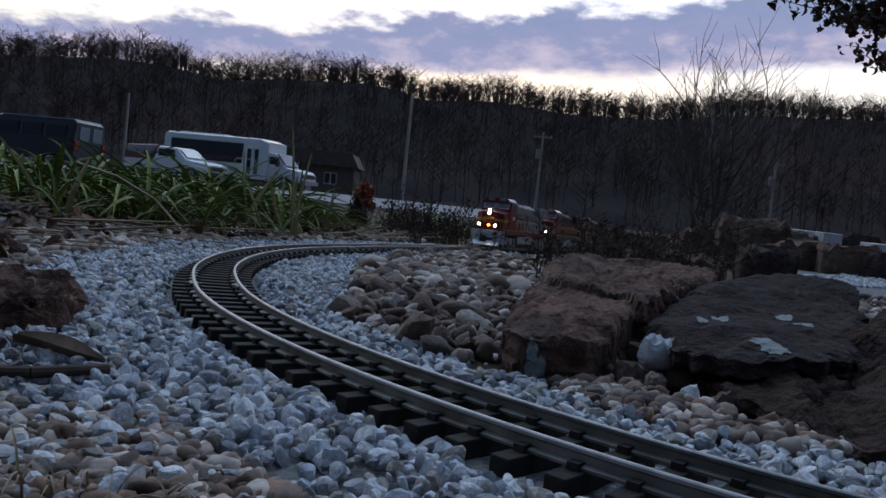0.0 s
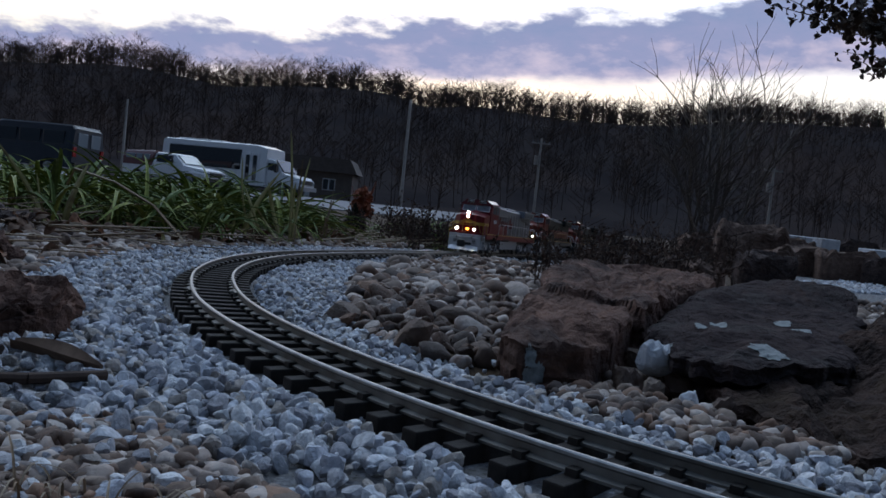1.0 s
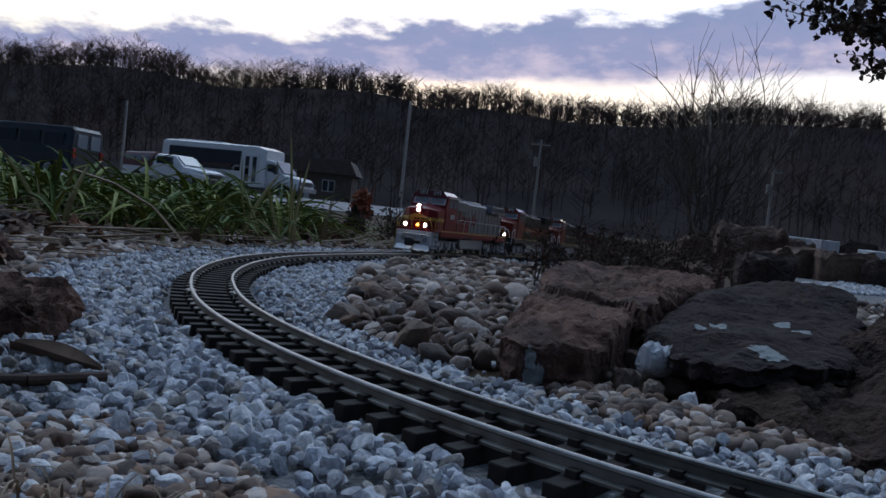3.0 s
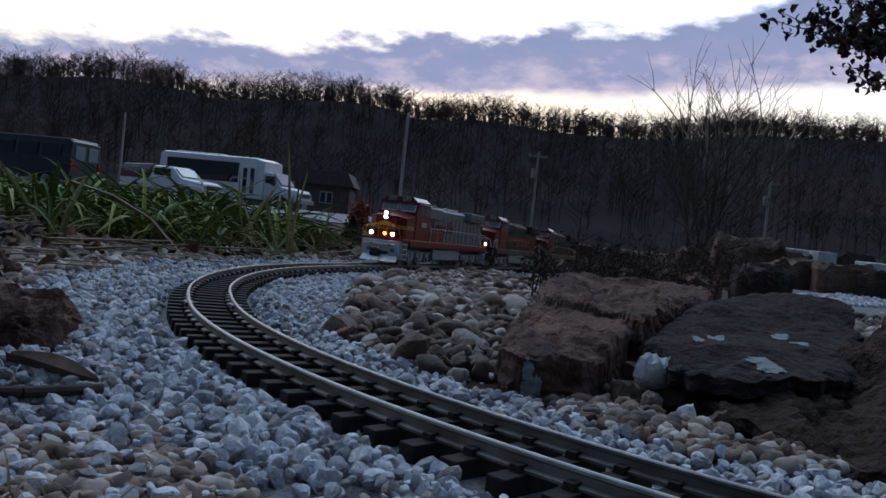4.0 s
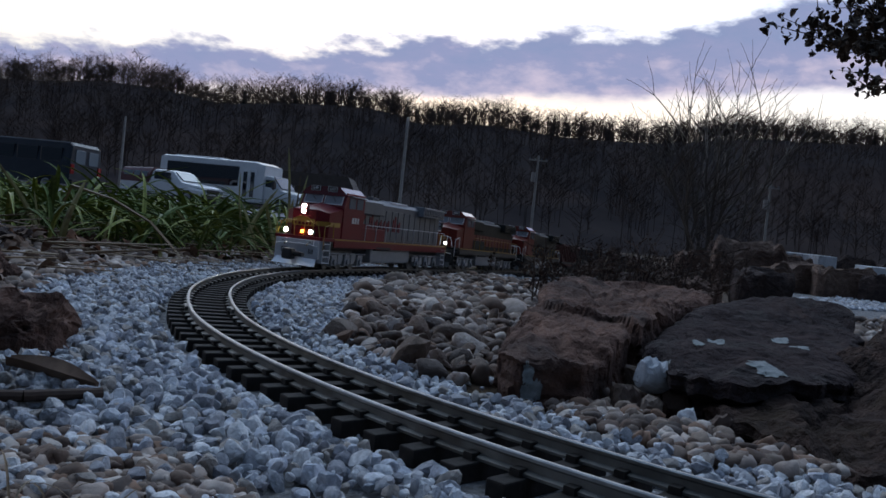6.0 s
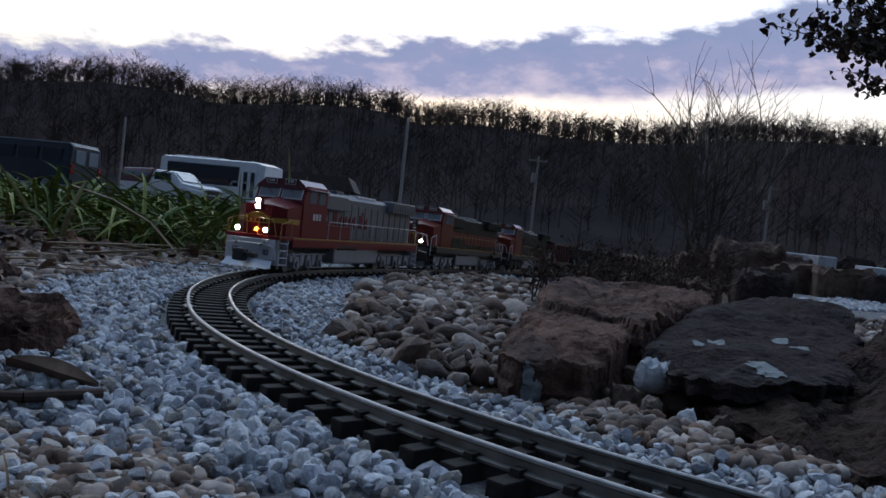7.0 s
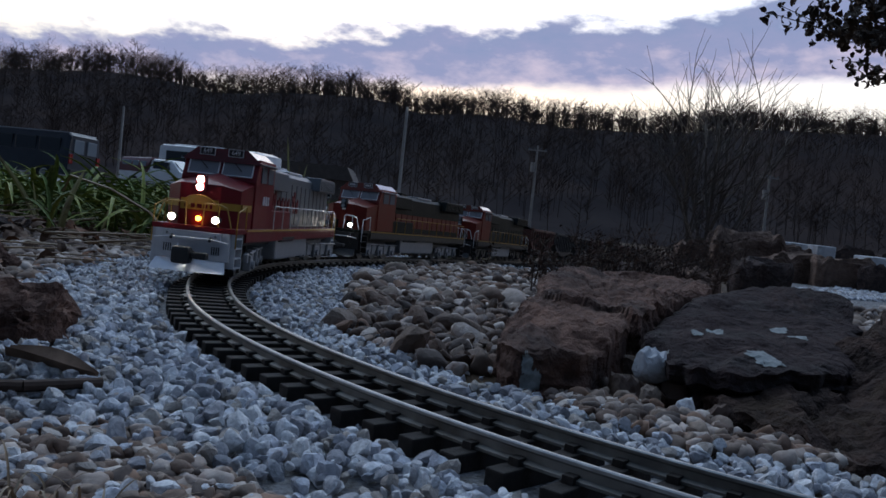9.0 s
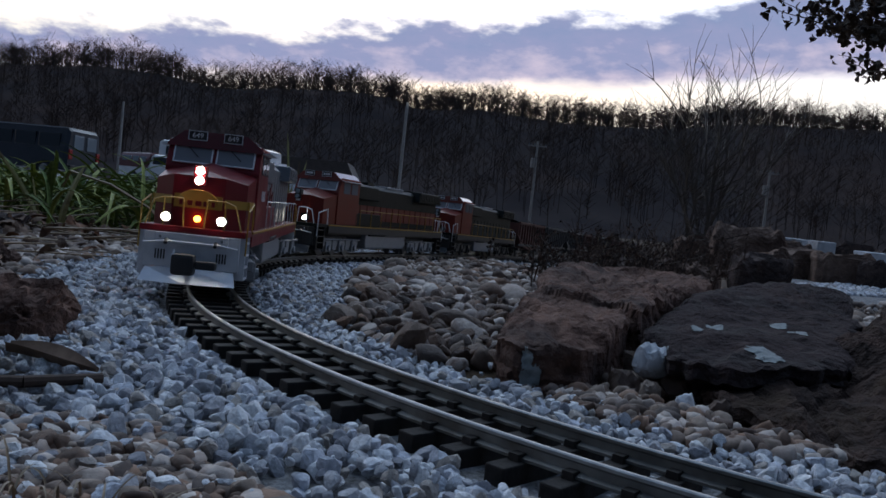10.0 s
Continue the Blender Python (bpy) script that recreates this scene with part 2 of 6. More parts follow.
M_RUST = mat("rusty_orange", (0.26, 0.075, 0.035), (0.36, 0.115, 0.055), 4, 0.7, bump=0.1)
M_SIDING = mat("house_siding", (0.14, 0.115, 0.10), (0.20, 0.17, 0.15), 2, 0.9, bump=0.1)
M_ROOF = mat("house_roof", (0.10, 0.082, 0.074), (0.15, 0.125, 0.112), 2, 0.9, bump=0.1)


# ---- shape helpers ----
def part(name, bm, material, parent=None, label="", smooth=False):
    me = bpy.data.meshes.new(name)
    bm.to_mesh(me)
    bm.free()
    me.materials.append(material)
    if smooth:
        for p in me.polygons:
            p.use_smooth = True
    ob = new(name, me)
    ob.parent = parent
    if label:
        ob["label"] = label
    return ob


def box(bm, x0, x1, y0, y1, z0, z1, bevel=0.0, m=None):
    g = bmesh.ops.create_cube(bm, size=1.0, matrix=Matrix.Translation(((x0 + x1) / 2, (y0 + y1) / 2, (z0 + z1) / 2)) @ Matrix.Diagonal((x1 - x0, y1 - y0, z1 - z0, 1)))
    if bevel:
        es = list({e for v in g["verts"] for e in v.link_edges})
        g = bmesh.ops.bevel(bm, geom=es, offset=bevel, segments=2, affect="EDGES", profile=0.6)
    if m is not None:
        bmesh.ops.transform(bm, matrix=m, verts=g["verts"])
    return bm


def one_box(*a, **k):
    return box(bmesh.new(), *a, **k)


def prism(pts, y0, y1, bevel=0.0):
    """A side profile (x, z) drawn out from y0 to y1."""
    bm = bmesh.new()
    a = [bm.verts.new((x, y0, z)) for x, z in pts]
    b = [bm.verts.new((x, y1, z)) for x, z in pts]
    n = len(pts)
    bm.faces.new(a)
    bm.faces.new(b[::-1])
    for i in range(n):
        bm.faces.new((a[i], b[i], b[(i + 1) % n], a[(i + 1) % n]))
    bmesh.ops.recalc_face_normals(bm, faces=bm.faces)
    if bevel:
        bmesh.ops.bevel(bm, geom=list(bm.edges), offset=bevel, segments=2, affect="EDGES", profile=0.6)
    return bm


def cyl(bm, a, b, r0, r1=None, seg=8):
    a, b = Vector(a), Vector(b)
    d = b - a
    m = Matrix.Translation((a + b) / 2) @ d.to_track_quat("Z", "Y").to_matrix().to_4x4()
    bmesh.ops.create_cone(bm, cap_ends=True, segments=seg, radius1=r0, radius2=r0 if r1 is None else r1, depth=d.length, matrix=m)
    return bm


def tube(points, r, seg=6):
    bm = bmesh.new()
    for a, b in zip(points[:-1], points[1:]):
        cyl(bm, a, b, r, r, seg)
    return bm


def mesh_object(name, verts, faces, material, parent=None, smooth=False):
    me = bpy.data.meshes.new(name)
    me.from_pydata([tuple(v) for v in verts], [], [tuple(f) for f in faces])
    me.materials.append(material)
    if smooth:
        me.polygons.foreach_set("use_smooth", [True] * len(me.polygons))
    ob = new(name, me)
    ob.parent = parent
    return ob


class Heap:
    """Gathers many small shapes into one mesh."""
    def __init__(self):
        self.v, self.f, self.n = [], [], 0

    def add(self, verts, faces):
        self.v.append(np.asarray(verts, float))
        self.f.extend(tuple(i + self.n for i in f) for f in faces)
        self.n += len(verts)

    def done(self, name, material, parent=None, smooth=False):
        return mesh_object(name, np.concatenate(self.v).tolist(), self.f, material, parent, smooth)

    def stick(self, a, b, r0, r1):
        """A thin three-sided tapered twig."""
        a, b = np.array(a, float), np.array(b, float)
        d = b - a
        d = d / (np.linalg.norm(d) + 1e-9)
        u = np.cross(d, (0.31, 0.22, 0.92) if abs(d[2]) < 0.9 else (1, 0, 0))
        u /= np.linalg.norm(u)
        w = np.cross(d, u)
        ring = [u * math.cos(k) + w * math.sin(k) for k in (0, 2.094, 4.189)]
        self.add([a + r0 * q for q in ring] + [b + r1 * q for q in ring], [(0, 1, 4, 3), (1, 2, 5, 4), (2, 0, 3, 5), (3, 4, 5)])


def smooth_noise(x, y, z=0.0):
    return noise.noise(Vector((x, y, z)))


# ---- the line of the track ----
TRACK = [(1.531, 6.563), (1.292, 5.905), (1.052, 5.247), (0.845, 4.683), (0.639, 4.12), (0.434, 3.556), (0.229, 2.992), (0.126, 2.711), (0.021, 2.429),
         (-0.082, 2.148), (-0.136, 2.008), (-0.192, 1.869), (-0.244, 1.728), (-0.288, 1.584), (-0.312, 1.437), (-0.317, 1.287),
         (-0.303, 1.13), (-0.271, 0.979), (-0.204, 0.786), (-0.103, 0.607), (0.028, 0.449), (0.187, 0.317), (0.406, 0.201), (0.685, 0.127)]
RAIL_TOP = 0.016


def spline(pts, n=24):
    c = np.array(pts, float)
    p = np.vstack([2 * c[0] - c[1], c, 2 * c[-1] - c[-2]])
    out = []
    for i in range(1, len(p) - 2):
        p0, p1, p2, p3 = p[i - 1:i + 3]
        for u in np.linspace(0, 1, n, endpoint=False):
            out.append(0.5 * (2 * p1 + (p2 - p0) * u + (2 * p0 - 5 * p1 + 4 * p2 - p3) * u * u + (3 * p1 - p0 - 3 * p2 + p3) * u ** 3))
    out.append(p[-2])
    out = np.array(out)
    for _ in range(20):
        out[1:-1] = 0.25 * out[:-2] + 0.5 * out[1:-1] + 0.25 * out[2:]
    return out


LINE = spline(TRACK)
ALONG = np.concatenate([[0], np.cumsum(np.linalg.norm(np.diff(LINE, axis=0), axis=1))])


def on_track(s):
    if s < 0:
        d = LINE[0] - LINE[1]
        return LINE[0] + d / np.linalg.norm(d) * -s
    return np.array([np.interp(s, ALONG, LINE[:, 0]), np.interp(s, ALONG, LINE[:, 1])])


def heading(s):
    d = on_track(s + 0.01) - on_track(s - 0.01)
    return math.atan2(d[1], d[0])


def fall(y):
    """The garden drops gently away beyond the bend."""
    return float(np.interp(y, (2.0, 2.35, 6.5, 9.0), (0.0, -0.004, -0.080, -0.100)))


def rail_height(s):
    return RAIL_TOP + fall(on_track(s)[1])


def off_track(x, y):
    """Distance from the track's middle line, and the side: positive outside the bend."""
    d = np.hypot(LINE[:, 0] - x, LINE[:, 1] - y)
    i = int(d.argmin())
    t = LINE[min(i + 1, len(LINE) - 1)] - LINE[max(i - 1, 0)]
    return d[i], (1 if t[0] * (y - LINE[i, 1]) - t[1] * (x - LINE[i, 0]) < 0 else -1)



# ---- ground ----
def ground_height(x, y):
    h = -0.014 + 0.008 * smooth_noise(x * 1.7, y * 1.7, 3.1)
    d, side = off_track(x, y)
    if side > 0 and y > 1.2:
        h += 0.035 * min(1, max(0, (d - 0.2) / 0.4))      # planting bed outside the bend
    return h + fall(y)


def build_ground():
    xs = np.concatenate([np.linspace(-900, -40, 14)[:-1], np.linspace(-40, -3, 20)[:-1], np.linspace(-3, 3, 61), np.linspace(3, 40, 20)[1:], np.linspace(40, 900, 14)[1:]])
    ys = np.concatenate([np.linspace(-300, -3, 10)[:-1], np.linspace(-3, 6, 91), np.linspace(6, 60, 30)[1:], np.linspace(60, 1500, 20)[1:]])
    verts = [(x, y, ground_height(x, y) if abs(x) < 4 and -3.1 < y < 8 else -0.014 + fall(y)) for y in ys for x in xs]
    n = len(xs)
    faces = [(j * n + i, j * n + i + 1, (j + 1) * n + i + 1, (j + 1) * n + i) for j in range(len(ys) - 1) for i in range(n - 1)]
    ob = mesh_object("ground", verts, faces, M_SOIL, smooth=True)
    return tagged(ob, "dark brown garden soil running out to flat fields", "ground", kind="structure")


build_ground()


def strip(name, material, lo, hi, z, label, s0=0.05, s1=None, category="gravel"):
    """A raised bed that follows the track between two distances from its middle line."""
    s1 = ALONG[-1] if s1 is None else s1
    verts, faces, m = [], [], 13
    count = int((s1 - s0) / 0.03)
    for i in range(count + 1):
        s = s0 + (s1 - s0) * i / count
        p, a = on_track(s), heading(s)
        nx, ny = math.sin(a), -math.cos(a)
        for j in range(m):
            u = j / (m - 1)
            edge = 0.02 * smooth_noise(s * 3, u * 9, 1.0)
            d = lo + (hi - lo) * u + edge
            zz = z * min(1, 4 * u, 4 * (1 - u)) - 0.02 * (1 - min(1, 6 * u, 6 * (1 - u))) + 0.003 * smooth_noise(s * 20, u * 20, 2.0)
            verts.append((p[0] + nx * d, p[1] + ny * d, zz + fall(p[1])))
    for i in range(count):
        for j in range(m - 1):
            a = i * m + j
            faces.append((a, a + 1, a + m + 1, a + m))
    ob = mesh_object(name, verts, faces, material, smooth=True)
    return tagged(ob, label, category, kind="structure")


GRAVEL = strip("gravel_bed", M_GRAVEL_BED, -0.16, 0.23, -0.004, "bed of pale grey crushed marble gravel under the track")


# ---- stones ----
def chip(seed, level=2, cuts=9, round_=False):
    """A broken or water-worn stone of unit size: vertices and faces."""
    rnd = random.Random(seed)
    bm = bmesh.new()
    bmesh.ops.create_icosphere(bm, subdivisions=level, radius=0.62)
    v = np.array([q.co for q in bm.verts])
    f = [tuple(q.index for q in face.verts) for face in bm.faces]
    bm.free()
    if round_:
        for _ in range(6):
            n = np.array([rnd.gauss(0, 1) for _ in range(3)])
            n /= np.linalg.norm(n)
            over = np.maximum(v @ n - rnd.uniform(0.34, 0.52), 0)
            v -= 0.9 * over[:, None] * n
        off = Vector((rnd.uniform(0, 50), rnd.uniform(0, 50), rnd.uniform(0, 50)))
        v = np.array([q * (1 + 0.38 * noise.noise(Vector(q) * 2.0 + off)) for q in v])
    else:
        for _ in range(cuts):
            n = np.array([rnd.gauss(0, 1) for _ in range(3)])
            n /= np.linalg.norm(n)
            over = np.maximum(v @ n - rnd.uniform(0.27, 0.46), 0)
            v -= 0.9 * over[:, None] * n
    v *= np.array([1.0, rnd.uniform(0.65, 0.95), rnd.uniform(0.45, 0.8)]) * 0.9
    return v, f


CHIPS_FINE = [chip(i, 2) for i in range(14)]
CHIPS_FAR = [chip(40 + i, 1, 7) for i in range(16)]
ROUNDS = [chip(80 + i, 2, 0, True) for i in range(16)]


def turned(rnd, tilt=0.5):
    return np.array(Euler((rnd.gauss(0, tilt), rnd.gauss(0, tilt), rnd.uniform(0, 6.3))).to_matrix())


def lay(heap, shape, rnd, x, y, z, size, tilt=0.5):
    v, f = shape
    heap.add((v * size) @ turned(rnd, tilt).T + (x, y, z), f)


def stone_mesh(name, shape, material, smooth=False):
    me = bpy.data.meshes.new(name)
    me.from_pydata(shape[0].tolist(), [], shape[1])
    me.materials.append(material)
    me.polygons.foreach_set("use_smooth", [smooth] * len(me.polygons))
    return me


def scatter_gravel():
    rnd = random.Random(5)
    near, far = Heap(), Heap()
    meshes = [stone_mesh("gravel_stone", c, M_GRAVEL) for c in CHIPS_FINE]
    count = 0
    step = 0.0070
    x = -0.75
    while x < 0.75:
        y = 0.10
        while y < 2.9:
            px, py = x + rnd.uniform(-0.007, 0.007), y + rnd.uniform(-0.007, 0.007)
            y += step * (1 if y < 1.4 else 1.5)
            d, side = off_track(px, py)
            limit = 0.225 + 0.03 * smooth_noise(px * 5, py * 5, 7) if side > 0 else inner_edge(px, py)
            if side < 0 and py < 0.72:
                limit = 0.118 + 0.02 * max(0, min(1, (px - 0.05) / 0.1)) + 0.012 * smooth_noise(px * 30, py * 30, 9)
            if side > 0 and py < 0.5:
                limit = 0.245 + 0.04 * smooth_noise(px * 8, py * 8, 7)
            if d > limit and rnd.random() > 0.10 - 1.2 * (d - limit):
                continue
            if side > 0 and py < 0.36 and px < -0.01 and rnd.random() < 0.5:
                continue
            size = rnd.choice((0.006, 0.007, 0.008, 0.009, 0.010, 0.011, 0.013, 0.015)) * rnd.uniform(0.85, 1.15)
            if d < 0.052:
                size, z = size * 0.8, -0.0075
            else:
                z = 0.001 + rnd.uniform(-0.003, 0.004) - max(0, 0.066 - d) * 0.25
            z += fall(py)
            dist = math.hypot(px, py)
            if count < 300 and py < 0.52 and side > 0 and d > 0.07:
                ob = new("gravel_stone", meshes[count % len(meshes)])
                ob.parent = GRAVEL
                ob.matrix_local = Matrix.LocRotScale((px, py, z), Euler((rnd.gauss(0, 0.5), rnd.gauss(0, 0.5), rnd.uniform(0, 6.3))), (size,) * 3)
                count += 1
            elif dist < 1.15:
                lay(near, rnd.choice(CHIPS_FINE if dist < 0.6 else CHIPS_FAR), rnd, px, py, z, size, 0.6)
            else:
                lay(far, rnd.choice(CHIPS_FAR), rnd, px, py, z, size)
        x += step
    for heap in (near, far):
        ob = heap.done("loose_gravel", M_GRAVEL_I, GRAVEL)
        ob["kind"] = "stuff"


# ---- track ----
def build_track():
    track = tagged(new("railway_track"), "curved garden railway track with weathered rails on dark ties", "railway track")
    s_lo, s_hi = 0.05, ALONG[-1]
    stations = np.linspace(s_lo, s_hi, 330)
    foot = [(-0.0045, -0.0094), (0.0045, -0.0094), (0.0045, -0.0080), (0.0009, -0.0070), (0.0009, -0.0032), (0.0016, -0.0022), (-0.0016, -0.0022), (-0.0009, -0.0032), (-0.0009, -0.0070), (-0.0045, -0.0080)]
    head = [(-0.0016, -0.0022), (0.0016, -0.0022), (0.0016, -0.0007), (0.0010, 0.0), (-0.0010, 0.0), (-0.0016, -0.0007)]
    for side in (-1, 1):
        rail = None
        for name, profile, material in (("rail", foot, M_RAIL), ("rail_head", head, M_HEAD)):
            verts, faces, n = [], [], len(profile)
            for s in stations:
                p, a = on_track(s), heading(s)
                nx, ny = math.sin(a), -math.cos(a)
                for u, w in profile:
                    d = side * 0.0238 + u
                    verts.append((p[0] + nx * d, p[1] + ny * d, rail_height(s) + w))
            for i in range(len(stations) - 1):
                for j in range(n):
                    k = (j + 1) % n
                    faces.append((i * n + j, i * n + k, (i + 1) * n + k, (i + 1) * n + j))
            ob = mesh_object(name, verts, faces, material, rail or track)
            if rail is None:
                rail = ob
    tie = part("tie", one_box(-0.0058, 0.0058, -0.045, 0.045, -0.0045, 0.0062, bevel=0.0011), M_TIE, track)
    chairs = []
    for side in (-1, 1):
        y = side * 0.0238
        chair = prism([(-0.0034, 0.0050), (0.0034, 0.0050), (0.0030, 0.0078), (0.0030, 0.0100), (-0.0030, 0.0100), (-0.0030, 0.0078)], y - 0.0072, y + 0.0072)
        chairs.append(part("tie_plate", chair, M_TIE, tie))
    s, first = 2.6, True
    rnd = random.Random(2)
    while s < s_hi - 0.02:
        p = on_track(s)
        m = pose(p[0], p[1], fall(p[1]), 0, 0, math.degrees(heading(s)) + rnd.gauss(0, 0.6))
        if first:
            tie.matrix_local = m
            first = False
        else:
            o = new("tie", tie.data)
            o.parent, o.matrix_local = track, m
            for plate in chairs:
                new("tie_plate", plate.data).parent = o
        s += 0.0295
    for side in (-1, 1):
        y = side * 0.0238
        joint = bmesh.new()
        box(joint, -0.014, 0.014, y - 0.0042, y + 0.0042, RAIL_TOP - 0.008, RAIL_TOP - 0.0028, bevel=0.0008)
        cyl(joint, (0, y - 0.008, RAIL_TOP - 0.004), (0, y + 0.008, RAIL_TOP - 0.004), 0.0013, seg=6)
        data = joint_mesh(joint)
        for s in (5.09, 6.02, 6.87):
            p = on_track(s)
            o = new("rail_joiner", data)
            o.parent, o.matrix_local = track, pose(p[0], p[1], 0, 0, 0, math.degrees(heading(s)))


def joint_mesh(bm):
    me = bpy.data.meshes.new("rail_joiner")
    bm.to_mesh(me)
    bm.free()
    me.materials.append(M_RAIL)
    return me


build_track()


# ---- the train ----
def letters(name, text, size, material, parent, m, depth=0.0004):
    cu = bpy.data.curves.new(name, "FONT")
    cu.body, cu.size, cu.extrude, cu.align_x, cu.align_y = text, size, depth, "CENTER", "CENTER"
    cu.materials.append(material)
    ob = new(name, cu)
    ob.parent, ob.matrix_local = parent, m
    return ob


def wheelset(bogie, x):
    bm = bmesh.new()
    cyl(bm, (0, -0.0212, 0), (0, 0.0212, 0), 0.004, seg=8)
    for y in (-1, 1):
        cyl(bm, (0, y * 0.0203, 0), (0, y * 0.0260, 0), 0.0175, seg=20)
        cyl(bm, (0, y * 0.0188, 0), (0, y * 0.0204, 0), 0.020, seg=20)
    ob = part("wheelset", bm, M_STEEL, bogie)
    ob.location = (x, 0, 0.0175)
    return ob


def bogie_of(loco, x, material, name="bogie"):
    bm = bmesh.new()
    for y in (-1, 1):
        a, b = (0.036, 0.043) if y > 0 else (-0.043, -0.036)
        box(bm, -0.088, 0.088, a, b, 0.020, 0.032, bevel=0.002)
        for ax in (-0.063, 0, 0.063):
            box(bm, ax - 0.011, ax + 0.011, a - 0.001, b + 0.003, 0.009, 0.030, bevel=0.002)
            cyl(bm, (ax, y * 0.043, 0.0175), (ax, y * 0.050, 0.0175), 0.006, seg=10)
        for ax in (-0.032, 0.032):
            box(bm, ax - 0.010, ax + 0.010, a + 0.001, b + 0.002, 0.013, 0.036, bevel=0.0015)
            cyl(bm, (ax - 0.018, y * 0.046, 0.018), (ax - 0.018, y * 0.046, 0.036), 0.0028, seg=8)
        cyl(bm, (-0.09, y * 0.046, 0.034), (0.09, y * 0.046, 0.034), 0.0016, seg=6)
    box(bm, -0.08, 0.08, -0.02, 0.02, 0.026, 0.048)
    bogie = part(name, bm, material, loco)
    bogie.location = (x, 0, 0)
    return bogie, [wheelset(bogie, ax) for ax in (-0.063, 0, 0.063)]


def hand_rails(loco, front, back, material, y, z0, z1, posts):
    for k in range(posts):
        x = front + (back - front) * k / (posts - 1)
        part("stanchion", tube([(x, y, z0), (x, y, z1)], 0.0007, 5), material, loco)
    part("handrail", tube([(front, y, z1), (back, y, z1)], 0.0008, 5), material, loco)


def locomotive(label, scheme):
    red = scheme == "red"
    paint = M_RED if red else M_ORANGE
    hood = M_HOOD if red else (M_ORANGE if scheme == "orange" else M_GREEN)
    top = M_HOOD if red else M_GREEN
    rail_m = M_YELLOW if red else M_WHITE
    loco = tagged(new("model_locomotive"), label, "model locomotive")
    # frame, deck and sill
    part("frame", one_box(-0.345, 0.345, -0.035, 0.035, 0.040, 0.058, bevel=0.002), M_BLACK, loco)
    part("deck", one_box(-0.352, 0.352, -0.052, 0.052, 0.058, 0.0645, bevel=0.001), paint if red else M_GREEN, loco)
    for y in (-1, 1):
        part("sill", one_box(-0.345, 0.30, min(y * 0.0525, y * 0.0500), max(y * 0.0525, y * 0.0500), 0.047, 0.0605, bevel=0.0006), paint if red else M_BLACK, loco)
        part("sill_stripe", one_box(-0.345, 0.30, min(y * 0.0536, y * 0.0520), max(y * 0.0536, y * 0.0520), 0.0615, 0.0638), M_YELLOW, loco)
    part("fuel_tank", prism([(-0.108, 0.016), (0.108, 0.016), (0.112, 0.026), (0.112, 0.050), (-0.112, 0.050), (-0.112, 0.026)], -0.046, 0.046, 0.004), M_SILVER, loco)
    for y in (-1, 1):
        part("air_reservoir", cyl(bmesh.new(), (0.02, y * 0.047, 0.050), (0.10, y * 0.047, 0.050), 0.006, seg=10), M_BLACK, loco)
    # long hood with roof details
    part("hood", prism([(-0.330, 0.0645), (0.185, 0.0645), (0.185, 0.146), (-0.330, 0.146)], -0.033, 0.033, 0.002), hood, loco)
    roof_bm = bmesh.new()
    for a, b in (((-0.330, 0.185)),):
        pts = [(-0.0335, 0.140), (0.0335, 0.140), (0.0335, 0.147), (0.024, 0.155), (-0.024, 0.155), (-0.0335, 0.147)]
        vs = [[roof_bm.verts.new((x, y, z)) for y, z in pts] for x in (a, b)]
        for i in range(6):
            roof_bm.faces.new((vs[0][i], vs[0][(i + 1) % 6], vs[1][(i + 1) % 6], vs[1][i]))
        roof_bm.faces.new(vs[0][::-1]), roof_bm.faces.new(vs[1])
        bmesh.ops.recalc_face_normals(roof_bm, faces=roof_bm.faces)
    part("hood_roof", roof_bm, top, loco)
    for y in (-1, 1):
        part("radiator_wing", prism([(-0.325, 0.133), (-0.170, 0.133), (-0.178, 0.158), (-0.318, 0.158)], min(y * 0.020, y * 0.049), max(y * 0.020, y * 0.049), 0.002), top, loco, "slatted radiator wing")
        part("cooling_box", prism([(0.06, 0.122), (0.182, 0.122), (0.182, 0.150), (0.07, 0.150)], min(y * 0.030, y * 0.047), max(y * 0.030, y * 0.047), 0.002), top, loco)
        part("battery_box", one_box(0.055, 0.182, min(y * 0.030, y * 0.0505), max(y * 0.030, y * 0.0505), 0.0645, 0.092, bevel=0.002), paint if red else M_GREEN, loco)
        for i in range(14):
            x = -0.312 + i * 0.0355
            yy = y * 0.0335
            part("hood_door", one_box(x - 0.0155, x + 0.0155, min(yy, yy + y * 0.0012), max(yy, yy + y * 0.0012), 0.070, 0.136, bevel=0.0005), hood, loco)
        for i in range(12):
            x = -0.312 + i * 0.0115
            yy = y * 0.049
            part("radiator_slat", one_box(x - 0.004, x + 0.004, min(yy, yy + y * 0.0012), max(yy, yy + y * 0.0012), 0.137, 0.153), top, loco)
    part("exhaust", one_box(0.02, 0.055, -0.012, 0.012, 0.153, 0.163, bevel=0.001), top, loco)
    part("roof_vent", one_box(-0.12, -0.02, -0.026, 0.026, 0.153, 0.159, bevel=0.002), M_PILOT if red else M_SILVER, loco)
    for x in (-0.29, -0.235):
        part("radiator_fan", cyl(bmesh.new(), (x, 0, 0.150), (x, 0, 0.160), 0.022, seg=20), top, loco)
    part("horn", cyl(bmesh.new(), (0.10, 0.008, 0.162), (0.125, 0.008, 0.162), 0.002, 0.004, seg=8), M_SILVER, loco)
    # cab
    cab = part("cab", prism([(0.172, 0.0645), (0.268, 0.0645), (0.268, 0.128), (0.255, 0.159), (0.172, 0.159)], -0.0505, 0.0505, 0.0015), paint, loco)
    roof = bmesh.new()
